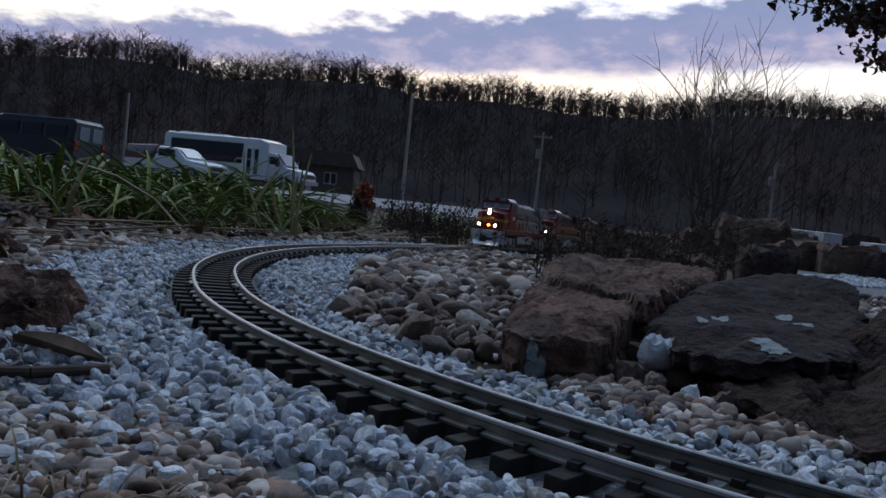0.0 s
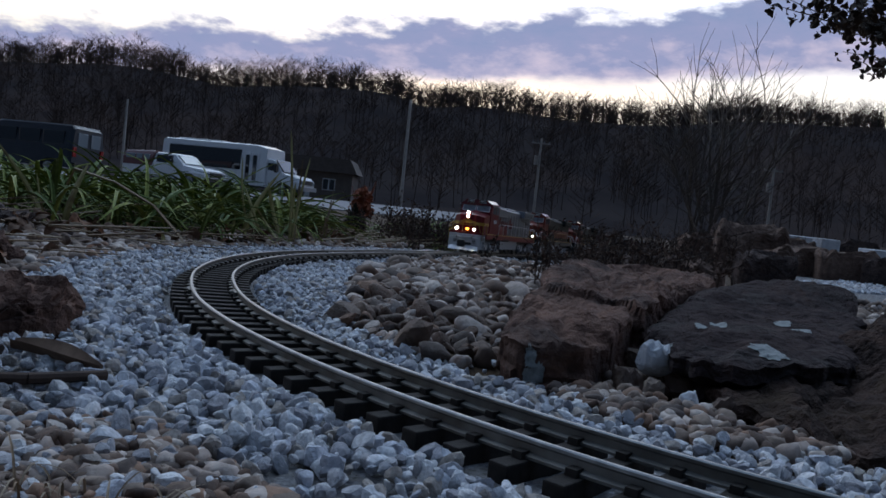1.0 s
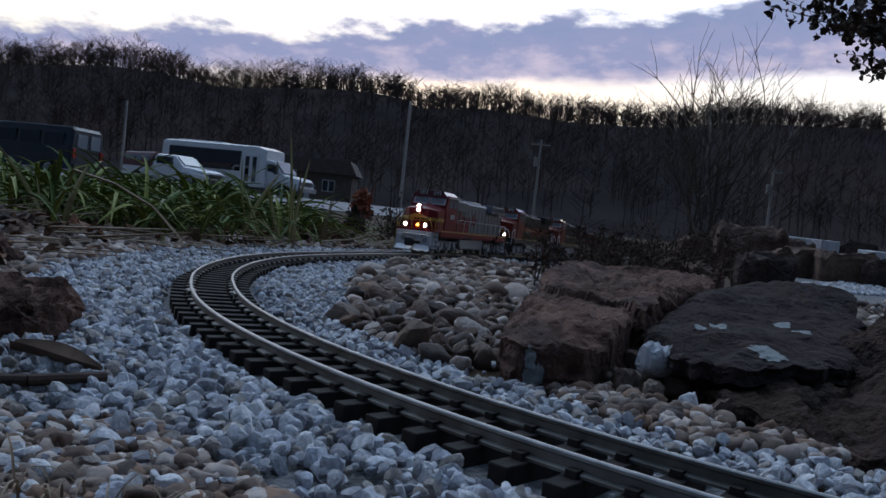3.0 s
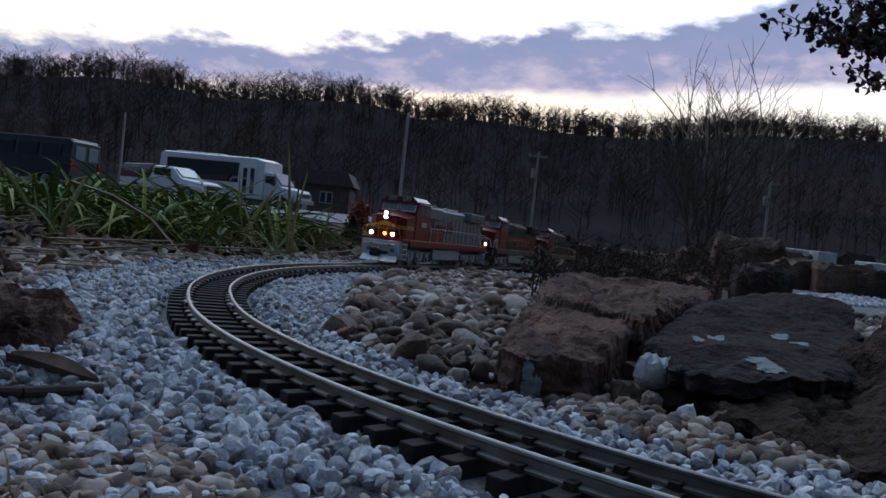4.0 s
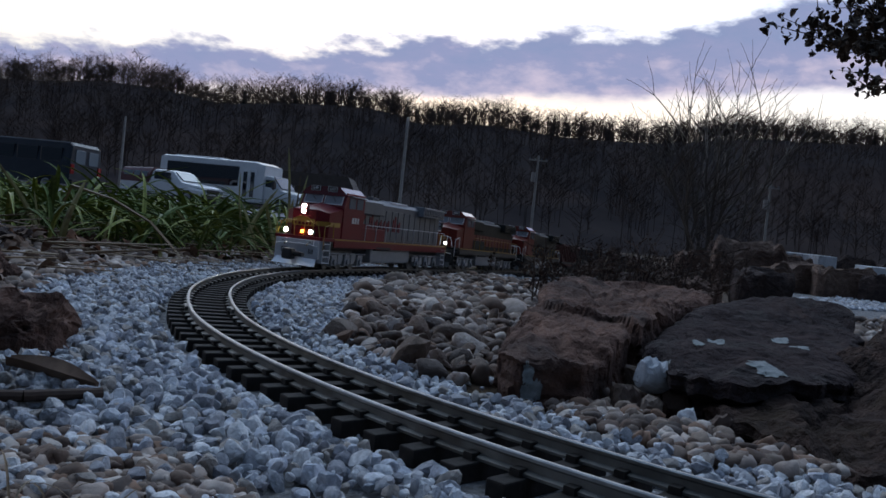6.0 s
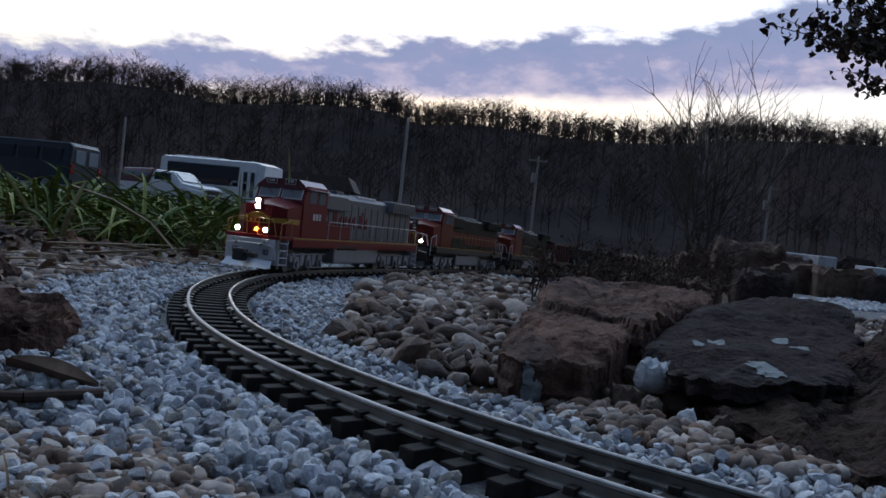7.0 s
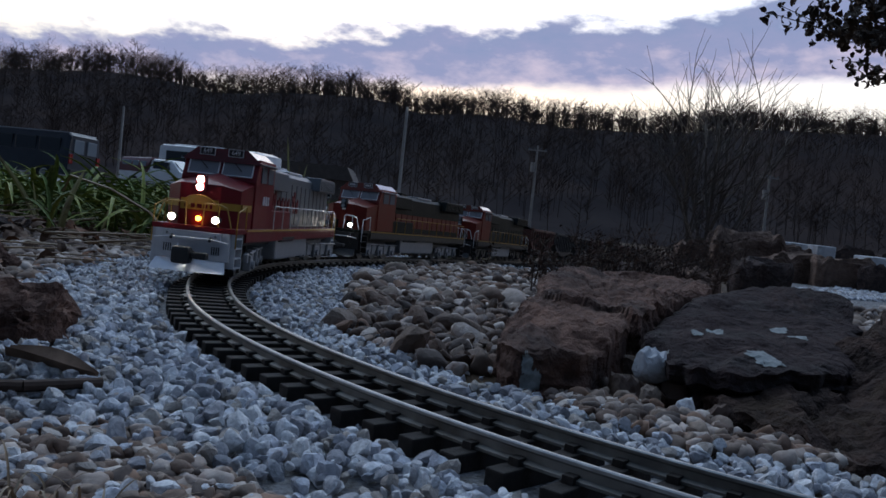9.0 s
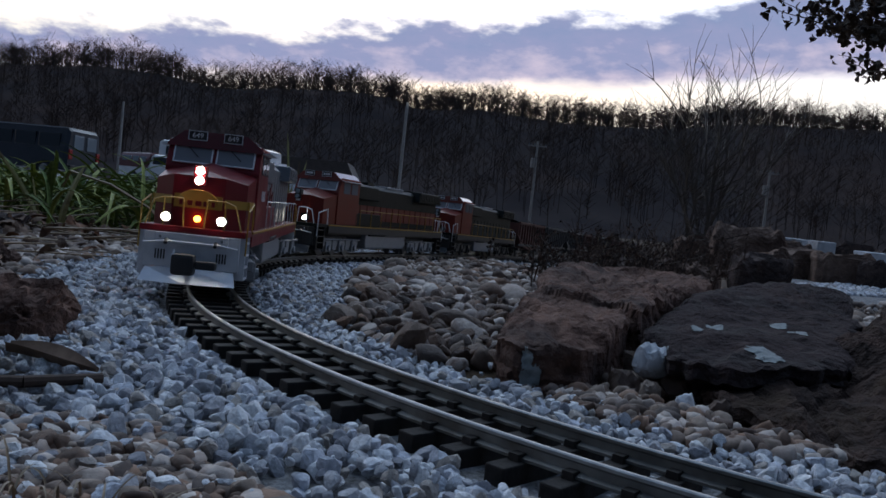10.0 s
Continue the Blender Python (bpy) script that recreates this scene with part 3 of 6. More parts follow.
    pts = [(-0.0515, 0.151), (0.0515, 0.151), (0.0515, 0.154), (0.034, 0.169), (-0.034, 0.169), (-0.0515, 0.154)]
    vs = [[roof.verts.new((x, y, z)) for y, z in pts] for x in (0.168, 0.262)]
    for i in range(6):
        roof.faces.new((vs[0][i], vs[0][(i + 1) % 6], vs[1][(i + 1) % 6], vs[1][i]))
    roof.faces.new(vs[0][::-1]), roof.faces.new(vs[1])
    bmesh.ops.recalc_face_normals(roof, faces=roof.faces)
    part("cab_roof", roof, M_REDROOF if red else M_ORANGEROOF, loco)
    tilt = math.degrees(math.atan2(0.013, 0.031))
    for y in (-1, 1):
        base = pose(0.2627, y * 0.0228, 0.1425, 0, -tilt, 0)
        frame_bm = bmesh.new()
        w, hh = 0.0208, 0.0108
        for a in ((-w, w, hh - 0.0014, hh), (-w, w, -hh, -hh + 0.0014)):
            box(frame_bm, -0.001, 0.0014, a[0], a[1], a[2], a[3])
        for a in (-1, 1):
            box(frame_bm, -0.001, 0.0014, min(a * w, a * (w - 0.0014)), max(a * w, a * (w - 0.0014)), -hh + 0.0014, hh - 0.0014)
        win = part("windshield", one_box(-0.001, 0.0007, -w + 0.001, w - 0.001, -hh + 0.001, hh - 0.001), M_CABGLASS, loco, "windshield pane with sky brightness in its grey")
        win.matrix_local = base
        part("window_frame", frame_bm, M_WHITE, win, "white window gasket")
        wip = part("wiper", tube([(0.0022, -0.006, hh - 0.002), (0.0022, 0.006, -hh * 0.3)], 0.0006, 4), M_BLACK, win)
        for x0, x1 in ((0.184, 0.212), (0.219, 0.247)):
            yy = y * 0.0505
            sw = part("side_window", one_box(x0, x1, min(yy, yy + y * 0.0012), max(yy, yy + y * 0.0012), 0.128, 0.150, bevel=0.0004), M_CABGLASS, loco)
        shade = part("sun_shade", one_box(0.182, 0.249, min(yy + y * 0.001, yy + y * 0.010), max(yy + y * 0.001, yy + y * 0.010), 0.1520, 0.1532), M_PILOT, loco, "pale awning over side window")
        bx = part("number_board", one_box(0.2585, 0.2660, y * 0.019 - 0.0098, y * 0.019 + 0.0098, 0.1592, 0.1690, bevel=0.0006), M_BLACK, loco, "black number board with white figures")
        fr = bmesh.new()
        for z in (0.1588, 0.1686):
            box(fr, 0.2655, 0.2665, y * 0.019 - 0.0102, y * 0.019 + 0.0102, z, z + 0.0007)
        for a in (-0.0102, 0.0095):
            box(fr, 0.2655, 0.2665, y * 0.019 + a, y * 0.019 + a + 0.0007, 0.1595, 0.1686)
        part("board_frame", fr, M_WHITE, bx)
        if red:
            letters("number_lettering", "649", 0.0080, M_WHITE, bx, Matrix(((0, 0, 1, 0.2664), (1, 0, 0, y * 0.019), (0, 1, 0, 0.1640), (0, 0, 0, 1))))
            bars = bmesh.new()
            for k in range(3):
                box(bars, 0.196 + k * 0.012, 0.204 + k * 0.012, min(y * 0.0505, y * 0.0512), max(y * 0.0505, y * 0.0512), 0.098, 0.110)
            part("side_number_bar", bars, M_PILOT, loco)
        else:
            bars = bmesh.new()
            for k in range(3):
                box(bars, 0.2658, 0.2668, y * 0.019 - 0.0068 + k * 0.005, y * 0.019 - 0.0033 + k * 0.005, 0.1620, 0.1662)
            part("number_bar", bars, M_WHITE, bx)
    # nose
    nose = bmesh.new()
    half = [(0.265, 0.0485), (0.318, 0.046), (0.336, 0.026), (0.336, 0.0)]
    ring0 = [(x, y) for x, y in half] + [(x, -y) for x, y in half[-2::-1]]
    tops = {0.265: 0.134, 0.318: 0.1235, 0.336: 0.1180}
    lowv = [nose.verts.new((x, y, 0.0645)) for x, y in ring0]
    highv = [nose.verts.new((x, y, tops[x] - (0.010 if abs(y) > 0.03 else 0.0))) for x, y in ring0]
    for i in range(len(ring0) - 1):
        nose.faces.new((lowv[i], lowv[i + 1], highv[i + 1], highv[i]))
    ridge = [nose.verts.new((x, 0, tops[x] + 0.002)) for x in (0.265, 0.318)]
    n = len(ring0)
    nose.faces.new((highv[0], highv[1], ridge[1], ridge[0])), nose.faces.new((highv[1], highv[2], highv[3], ridge[1]))
    nose.faces.new((highv[3], highv[4], highv[5], ridge[1])), nose.faces.new((highv[5], highv[6], ridge[0], ridge[1]))
    bmesh.ops.recalc_face_normals(nose, faces=nose.faces)
    part("nose", nose, paint, loco)
    band = bmesh.new()
    if red:
        box(band, 0.3362, 0.3372, -0.024, 0.024, 0.0845, 0.0985)
        cyl(band, (0.3364, 0, 0.0915), (0.3376, 0, 0.0910), 0.0135, seg=28)
        for v in band.verts:
            if abs(v.co.y) < 0.0156 and v.co.x > 0.33 and 0.07 < v.co.z < 0.105 and (abs(v.co.z - 0.0845) > 1e-5 and abs(v.co.z - 0.0985) > 1e-5):
                v.co.y *= 1.5
        for y in (-1, 1):
            box(band, 0.276, 0.318, min(y * 0.0470, y * 0.0492), max(y * 0.0470, y * 0.0492), 0.0870, 0.0960)
            box(band, -0.0135, 0.0135, -0.0006, 0.0006, -0.0045, 0.0045, m=pose(0.3275, y * 0.0365, 0.0915, 0, 0, y * -48))
        part("nose_emblem", band, M_YELLOW, loco, "yellow oval herald and band on nose")
        marks = bmesh.new()
        for k, w in enumerate((0.004, 0.006, 0.007, 0.006, 0.004)):
            box(marks, 0.3374, 0.3381, -0.0185 + k * 0.0080, -0.0185 + k * 0.0080 + w * 0.85, 0.0868, 0.0962)
        part("emblem_marks", marks, M_RED, loco)
        x = 0.112
        for w in (0.026, 0.020, 0.020, 0.016, 0.020, 0.0, 0.026, 0.020):
            for y in (-1, 1):
                if w:
                    name_bm = bmesh.new()
                    tall = 0.036 if w > 0.022 else 0.024
                    yy = y * 0.0345
                    box(name_bm, x - w * 0.78, x - w * 0.48, min(yy, yy + y * 0.0012), max(yy, yy + y * 0.0012), 0.089, 0.089 + tall)
                    box(name_bm, x - w * 0.30, x - w * 0.05, min(yy, yy + y * 0.0012), max(yy, yy + y * 0.0012), 0.089, 0.089 + tall * 0.8)
                    box(name_bm, x - w * 0.48, x - w * 0.30, min(yy, yy + y * 0.0012), max(yy, yy + y * 0.0012), 0.089 + tall * 0.55, 0.089 + tall * 0.75)
                    part("side_letter", name_bm, M_RED, loco, "dark red letter bar on the hood")
            x -= w + 0.003 if w else 0.012
        for y in (-1, 1):
            part("red_side_panel", prism([(0.10, 0.0700), (0.182, 0.0700), (0.182, 0.136), (0.13, 0.118), (0.145, 0.100), (0.11, 0.100)], min(y * 0.0348, y * 0.0356), max(y * 0.0348, y * 0.0356)), M_RED, loco)
    else:
        for y in (-1, 1):
            part("hood_band", one_box(-0.328, 0.182, min(y * 0.0338, y * 0.0352), max(y * 0.0338, y * 0.0352), 0.110, 0.146), M_GREEN, loco, "dark green upper band")
            part("hood_stripe", one_box(-0.328, 0.182, min(y * 0.0338, y * 0.0352), max(y * 0.0338, y * 0.0352), 0.0665, 0.078), M_GREEN, loco)
        part("nose_emblem", one_box(0.3362, 0.3372, -0.004, 0.004, 0.098, 0.114), M_WHITE, loco)
        part("nose_panel", one_box(0.3362, 0.3370, -0.022, 0.022, 0.066, 0.082), M_GREEN, loco)
    part("nose_door", one_box(0.3364, 0.3378, -0.009, 0.009, 0.066, 0.105, bevel=0.0004), paint if not red else M_RED, loco) if not red else None
    # lamps
    hl = part("headlight_housing", one_box(0.330, 0.3400, -0.0065, 0.0065, 0.1085, 0.1285, bevel=0.001), M_BLACK if not red else M_RED, loco)
    for z in (0.1135, 0.1235):
        part("headlight", cyl(bmesh.new(), (0.3395, 0, z), (0.3418, 0, z), 0.0042, seg=14), M_LAMP if red else M_PALEGLASS, hl, "lit twin headlight" if red else "")
    for y in (-1, 1):
        dl = part("ditch_light_housing", cyl(bmesh.new(), (0.345, y * 0.0272, 0.0735), (0.354, y * 0.0272, 0.0735), 0.0052, seg=14), M_BLACK, loco)
        lit = M_LAMP if red or (y > 0 and scheme == "orange") else M_PALEGLASS
        part("ditch_light", cyl(bmesh.new(), (0.3535, y * 0.0272, 0.0735), (0.3555, y * 0.0272, 0.0735), 0.0042, seg=14), lit, dl, "lit ditch light" if lit is M_LAMP else "")
    if red:
        part("amber_lamp", cyl(bmesh.new(), (0.3375, 0.001, 0.0735), (0.3415, 0.001, 0.0735), 0.0032, seg=12), M_AMBER, loco, "small lit amber lamp")
        part("step_lamp", one_box(0.334, 0.3395, -0.0515, -0.0480, 0.014, 0.023), M_STEPLIGHT, loco, "lit orange step lamp")
    # pilot, plough, steps, coupler
    for end in (1, -1):
        e = pose(0, 0, 0, 0, 0, 0 if end > 0 else 180)
        face = one_box(0.346, 0.352, -0.0470, 0.0470, 0.022, 0.0580, bevel=0.001, m=e)
        part("pilot", face, M_PILOT if red else M_BLACK, loco, "pale silver pilot plate" if red else "black pilot plate")
        plough = bmesh.new()
        sec = [(0.355, 0.0, 0.0225), (0.376, 0.0, 0.0080), (0.353, 0.043, 0.0215), (0.366, 0.047, 0.0080), (0.353, -0.043, 0.0215), (0.366, -0.047, 0.0080)]
        a = [plough.verts.new(q) for q in sec]
        b = [plough.verts.new((q[0] - 0.003, q[1], q[2])) for q in sec]
        for i, j, k, l in ((0, 1, 3, 2), (1, 0, 4, 5)):
            plough.faces.new((a[i], a[j], a[k], a[l])), plough.faces.new((b[l], b[k], b[j], b[i]))
        for i, j in ((2, 3), (3, 1), (1, 5), (5, 4), (4, 0), (0, 2)):
            plough.faces.new((a[i], a[j], b[j], b[i]))
        bmesh.ops.recalc_face_normals(plough, faces=plough.faces)
        bmesh.ops.transform(plough, matrix=e, verts=plough.verts)
        part("snow_plough", plough, M_PILOT if red else M_BLACK, loco)
        upper = bmesh.new()
        box(upper, 0.351, 0.3545, -0.036, 0.036, 0.046, 0.0575, bevel=0.0008, m=e)
        part("pilot_beam", upper, M_PILOT if red else M_BLACK, loco)
        for y in (-0.024, 0.024):
            part("brake_connector", cyl(bmesh.new(), e @ Vector((0.354, y, 0.050)), e @ Vector((0.360, y, 0.047)), 0.0026, 0.0018, 8), M_BLACK, loco)
            part("angle_cock", cyl(bmesh.new(), e @ Vector((0.354, y * 1.25, 0.053)), e @ Vector((0.3575, y * 1.25, 0.053)), 0.0016, 0.0016, 8), M_SILVER, loco)
        coup = bmesh.new()
        box(coup, 0.350, 0.382, -0.0045, 0.0045, 0.024, 0.033, bevel=0.001, m=e)
        box(coup, 0.372, 0.390, -0.012, 0.010, 0.018, 0.039, bevel=0.004, m=e)
        box(coup, 0.374, 0.386, 0.010, 0.030, 0.025, 0.033, bevel=0.002, m=e)
        part("coupler", coup, M_BLACK, loco)
        part("air_hose", tube([e @ Vector(q) for q in ((0.354, -0.016, 0.040), (0.362, -0.016, 0.034), (0.364, -0.015, 0.018))], 0.0013, 6), M_PILOT if red else M_BLACK, loco)
        part("cut_lever", tube([e @ Vector(q) for q in ((0.356, -0.046, 0.046), (0.358, -0.026, 0.049), (0.358, 0.026, 0.049), (0.356, 0.046, 0.046))], 0.0009, 5), M_WHITE, loco)
        for y in (-1, 1):
            for k in range(4):
                z = 0.014 + k * 0.0125
                steps = bmesh.new()
                box(steps, 0.315, 0.346, min(y * 0.040, y * 0.0525), max(y * 0.040, y * 0.0525), z, z + 0.0018, m=e)
                part("step", steps, M_PILOT if red else M_BLACK, loco)
            for x in (0.315, 0.344):
                steps = bmesh.new()
                box(steps, x, x + 0.0018, min(y * 0.040, y * 0.0525), max(y * 0.040, y * 0.0525), 0.014, 0.058, m=e)
                part("step_side", steps, M_PILOT if red else M_BLACK, loco)
            vent = bmesh.new()
            for k in range(4):
                box(vent, 0.352, 0.3525, y * 0.030 + k * 0.0028 - 0.005, y * 0.030 + k * 0.0028 - 0.0036, 0.0300, 0.0400, m=e)
            part("pilot_slots", vent, M_BLACK, loco)
            pts = [(0.351, y * 0.047, 0.0645), (0.351, y * 0.040, 0.090), (0.351, y * 0.030, 0.0935), (0.351, y * 0.012, 0.0935), (0.351, y * 0.010, 0.0645)]
            part("end_railing", tube([e @ Vector(q) for q in pts], 0.0009, 5), rail_m, loco)
            part("end_railing_post", tube([e @ Vector(q) for q in ((0.351, y * 0.030, 0.0645), (0.351, y * 0.030, 0.0935))], 0.0008, 5), rail_m, loco)
            part("corner_grab", tube([e @ Vector(q) for q in ((0.347, y * 0.0528, 0.040), (0.345, y * 0.0528, 0.086), (0.310, y * 0.0528, 0.094), (0.308, y * 0.0528, 0.0645))], 0.0009, 5), rail_m, loco)
    for y in (-0.0515, 0.0515):
        hand_rails(loco, 0.16, -0.33, M_PILOT if red else M_YELLOW, y, 0.064, 0.098, 10)
    loco.scale = (0.975, 1.04, 1.015)
    bogies = [bogie_of(loco, x, M_SILVER if scheme != "dark" else M_BLACK) for x in (0.225, -0.225)]
    return loco, bogies


def hopper(label, material, length=0.42, tall=0.128):
    car = tagged(new("model_hopper_wagon"), label, "model wagon")
    h = length / 2
    part("body", prism([(-h, tall), (-h, tall - 0.045), (-h + 0.06, 0.045), (-0.02, 0.030), (0.02, 0.030), (h - 0.06, 0.045), (h, tall - 0.045), (h, tall)], -0.047, 0.047, 0.001), material, car)
    for y in (-1, 1):
        for k in range(11):
            x = -h + 0.012 + (length - 0.024) * k / 10
            z0 = 0.05 + 0.035 * max(0, abs(x) / h - 0.5) * 2
            part("side_rib", one_box(x - 0.003, x + 0.003, min(y * 0.047, y * 0.0525), max(y * 0.047, y * 0.0525), z0, tall - 0.004), material, car)
        part("top_rail", one_box(-h, h, min(y * 0.045, y * 0.054), max(y * 0.045, y * 0.054), tall - 0.003, tall + 0.006, bevel=0.001), material, car)
        part("side_sill", one_box(-h, h, min(y * 0.046, y * 0.052), max(y * 0.046, y * 0.052), 0.044, 0.052), M_BLACK, car)
    part("coal_load", stone_heap(h), M_COAL, car)
    bogies = []
    for x in (h - 0.06, 0.06 - h):
        bm = bmesh.new()
        for y in (-1, 1):
            box(bm, -0.045, 0.045, min(y * 0.034, y * 0.040), max(y * 0.034, y * 0.040), 0.013, 0.026, bevel=0.003)
        box(bm, -0.012, 0.012, -0.04, 0.04, 0.018, 0.036)
        b = part("bogie", bm, M_BLACK, car)
        b.location = (x, 0, 0)
        bogies.append((b, [wheelset(b, ax) for ax in (-0.03, 0.03)]))
    part("coupler", one_box(h, h + 0.022, -0.005, 0.005, 0.024, 0.034, bevel=0.001), M_BLACK, car)
    part("coupler", one_box(-h - 0.022, -h, -0.005, 0.005, 0.024, 0.034, bevel=0.001), M_BLACK, car)
    return car, bogies


def stone_heap(h):
    bm = bmesh.new()
    bmesh.ops.create_grid(bm, x_segments=24, y_segments=6, size=1.0)
    rnd = random.Random(4)
    for v in bm.verts:
        v.co = Vector((v.co.x * (h - 0.005), v.co.y * 0.044, 0.130 + 0.010 * (1 - v.co.y ** 2) + rnd.uniform(-0.002, 0.002)))
    return bm


TRAIN = []
for spec in (("red and silver model diesel locomotive with lit headlights on track", "red"),
             ("orange and dark green model diesel locomotive coupled behind another", "orange"),
             ("dark green and orange model diesel locomotive in shade", "dark")):
    TRAIN.append((*locomotive(*spec), 0.219))
M_CARRED = mat("oxide_red_wagon", (0.07, 0.02, 0.016), (0.10, 0.03, 0.022), 40, 0.7, bump=0.1)
M_CARGREY = mat("dark_grey_wagon", (0.035, 0.035, 0.037), (0.06, 0.06, 0.062), 40, 0.7, bump=0.1)
GREY_WAGON, RED_WAGON = (M_CARGREY, "dark grey ribbed model hopper wagon with load"), (M_CARRED, "oxide red ribbed model hopper wagon with load")
for colour, text in (RED_WAGON, GREY_WAGON, GREY_WAGON, RED_WAGON, GREY_WAGON, RED_WAGON, RED_WAGON, GREY_WAGON, RED_WAGON):
    TRAIN.append((*hopper(text, colour), 0.15))
for ob, _, _ in TRAIN[3:]:
    tagged(ob, group="wagons of the train")

# middle of the leading locomotive along the line, by time
RUN = [(0, 3.720), (2.5, 4.242), (4, 4.540), (7, 5.111), (8.5, 5.407), (10, 5.699)]
GAPS = [0.0, 0.757, 1.525] + [2.145 + 0.464 * k for k in range(9)]


def run_at(t):
    """Smooth arc length at t seconds; the pace is nearly even."""
    ts, ss = [-3] + [a for a, _ in RUN] + [13], [RUN[0][1] - 0.6] + [b for _, b in RUN] + [RUN[-1][1] + 0.6]
    return sum(w * float(np.interp(t + o, ts, ss)) for o, w in ((-0.6, 0.15), (-0.3, 0.2), (0, 0.3), (0.3, 0.2), (0.6, 0.15)))


def motions():
    times = [k * 0.125 for k in range(81)]
    for (thing, bogies, half), gap in zip(TRAIN, GAPS):
        rows, swings, turns = [], [[] for _ in bogies], []
        for t in times:
            s = run_at(t) - gap
            a, b = on_track(s + half), on_track(s - half)
            yaw = math.atan2(a[1] - b[1], a[0] - b[0])
            za, zb = rail_height(s + half), rail_height(s - half)
            pitch = -math.degrees(math.atan2(za - zb, 2 * half))
            rows.append((t, pose((a[0] + b[0]) / 2, (a[1] + b[1]) / 2, (za + zb) / 2, 0, pitch, math.degrees(yaw))))
            for k, (bogie, _) in enumerate(bogies):
                turn = heading(s + (half if k == 0 else -half)) - yaw
                turn = (turn + math.pi) % (2 * math.pi) - math.pi
                swings[k].append((t, pose(bogie.location.x, 0, 0, 0, 0, math.degrees(turn))))
            turns.append(math.degrees((s - run_at(0) + gap) / 0.0175))
        walk(thing, rows)
        for k, (bogie, wheels) in enumerate(bogies):
            walk(bogie, swings[k])
            for w in wheels:
                x = w.location.x
                walk(w, [(t, pose(x, 0, 0.0175, 0, a, 0)) for t, a in zip(times, turns)])


# ---- hills and woods ----
def hill_height(x, y):
    u = min(1, max(0, (y - 82) / 165))
    top = 1.5 * smooth_noise(x * 0.03, 0.9, 6) - 4.6 + float(np.interp(x, (-300, -140, -96, -64, -44, -20, -9, 6, 32, 58, 117, 300), (31, 33, 37.5, 34.5, 37.5, 38, 35, 37.5, 36, 37.2, 43.5, 44)))
    return -0.2 + top * (u * u * (3 - 2 * u)) + 0.8 * smooth_noise(x * 0.03, y * 0.03)


def build_hill():
    xs, ys = np.linspace(-420, 420, 120), np.linspace(80, 330, 42)
    verts = [(x, y, hill_height(x, y) if y < 325 else -5) for y in ys for x in xs]
    n = len(xs)
    faces = [(j * n + i, j * n + i + 1, (j + 1) * n + i + 1, (j + 1) * n + i) for j in range(len(ys) - 1) for i in range(n - 1)]
    tagged(mesh_object("hillside", verts, faces, M_HILL, smooth=True), "dark wooded hillside under leaf litter", "hill", kind="structure")


def bare_tree(heap, rnd, base, height, spread, limbs, twigs, r0):
    base = np.array(base, float)
    top = base + (rnd.uniform(-0.06, 0.06) * height, 0, height * 0.8)
    heap.stick(base - (0, 0, 0.03 * height), top, r0, r0 * 0.3)
    for _ in range(limbs):
        u = rnd.uniform(0.3, 0.98)
        p = base + (top - base) * u
        a = rnd.uniform(0, 6.3)
        ln = height * spread * rnd.uniform(0.6, 1.1) * (1.25 - u * 0.6)
        q = p + np.array([math.cos(a) * ln * 0.85, math.sin(a) * ln * 0.85, ln * rnd.uniform(0.45, 0.9)])
        heap.stick(p, q, r0 * 0.55, r0 * 0.25)
        for _ in range(twigs):
            w = rnd.uniform(0.3, 1.0)
            s = p + (q - p) * w
            b = rnd.uniform(0, 6.3)
            l2 = ln * rnd.uniform(0.3, 0.6)
            heap.stick(s, s + np.array([math.cos(b) * l2 * 0.8, math.sin(b) * l2 * 0.8, l2 * rnd.uniform(0.3, 1.0)]), r0 * 0.30, r0 * 0.10)


def build_woods():
    rnd = random.Random(11)
    woods, cedars = Heap(), Heap()
    for _ in range(2100):                                   # the crest
        y = rnd.uniform(228, 262)
        x = rnd.uniform(-0.62, 0.62) * y
        bare_tree(woods, rnd, (x, y, hill_height(x, y)), rnd.choice((3, 4, 5, 6, 8)) * (1 + 0.6 * smooth_noise(x * 0.05, y * 0.02, 3)) * rnd.uniform(0.75, 1.15), 0.34, 8, 4, 0.14)
    for _ in range(2300):                                  # the slope
        y = 84 + 156 * rnd.random() ** 0.65
        x = rnd.uniform(-0.65, 0.65) * y
        bare_tree(woods, rnd, (x, y, hill_height(x, y)), rnd.uniform(4, 9), 0.42, 10, 4, 0.06)
    for _ in range(16):
        y = rnd.uniform(236, 258)
        x = rnd.uniform(-0.62, 0.62) * y
        z, h = hill_height(x, y), rnd.uniform(3.5, 6)
        for k in range(60):
            u = k / 60
            a = rnd.uniform(0, 6.3)
            r = (h * 0.24 * (1 - u) + 0.3) * rnd.uniform(0.6, 1.1)
            p = (x, y, z + h * (0.08 + 0.9 * u))
            cedars.stick(p, (x + math.cos(a) * r, y + math.sin(a) * r, p[2] + 0.35 * r), 0.28, 0.05)
    tagged(woods.done("woods", M_WOODS), "leafless deciduous woods covering the hill", "woods", kind="stuff")
    tagged(cedars.done("cedar_woods", M_EVERGREEN), "dark evergreen cedars among bare woods", "woods", kind="stuff")


build_hill()
build_woods()


# ---- rocks ----
from mathutils.bvhtree import BVHTree


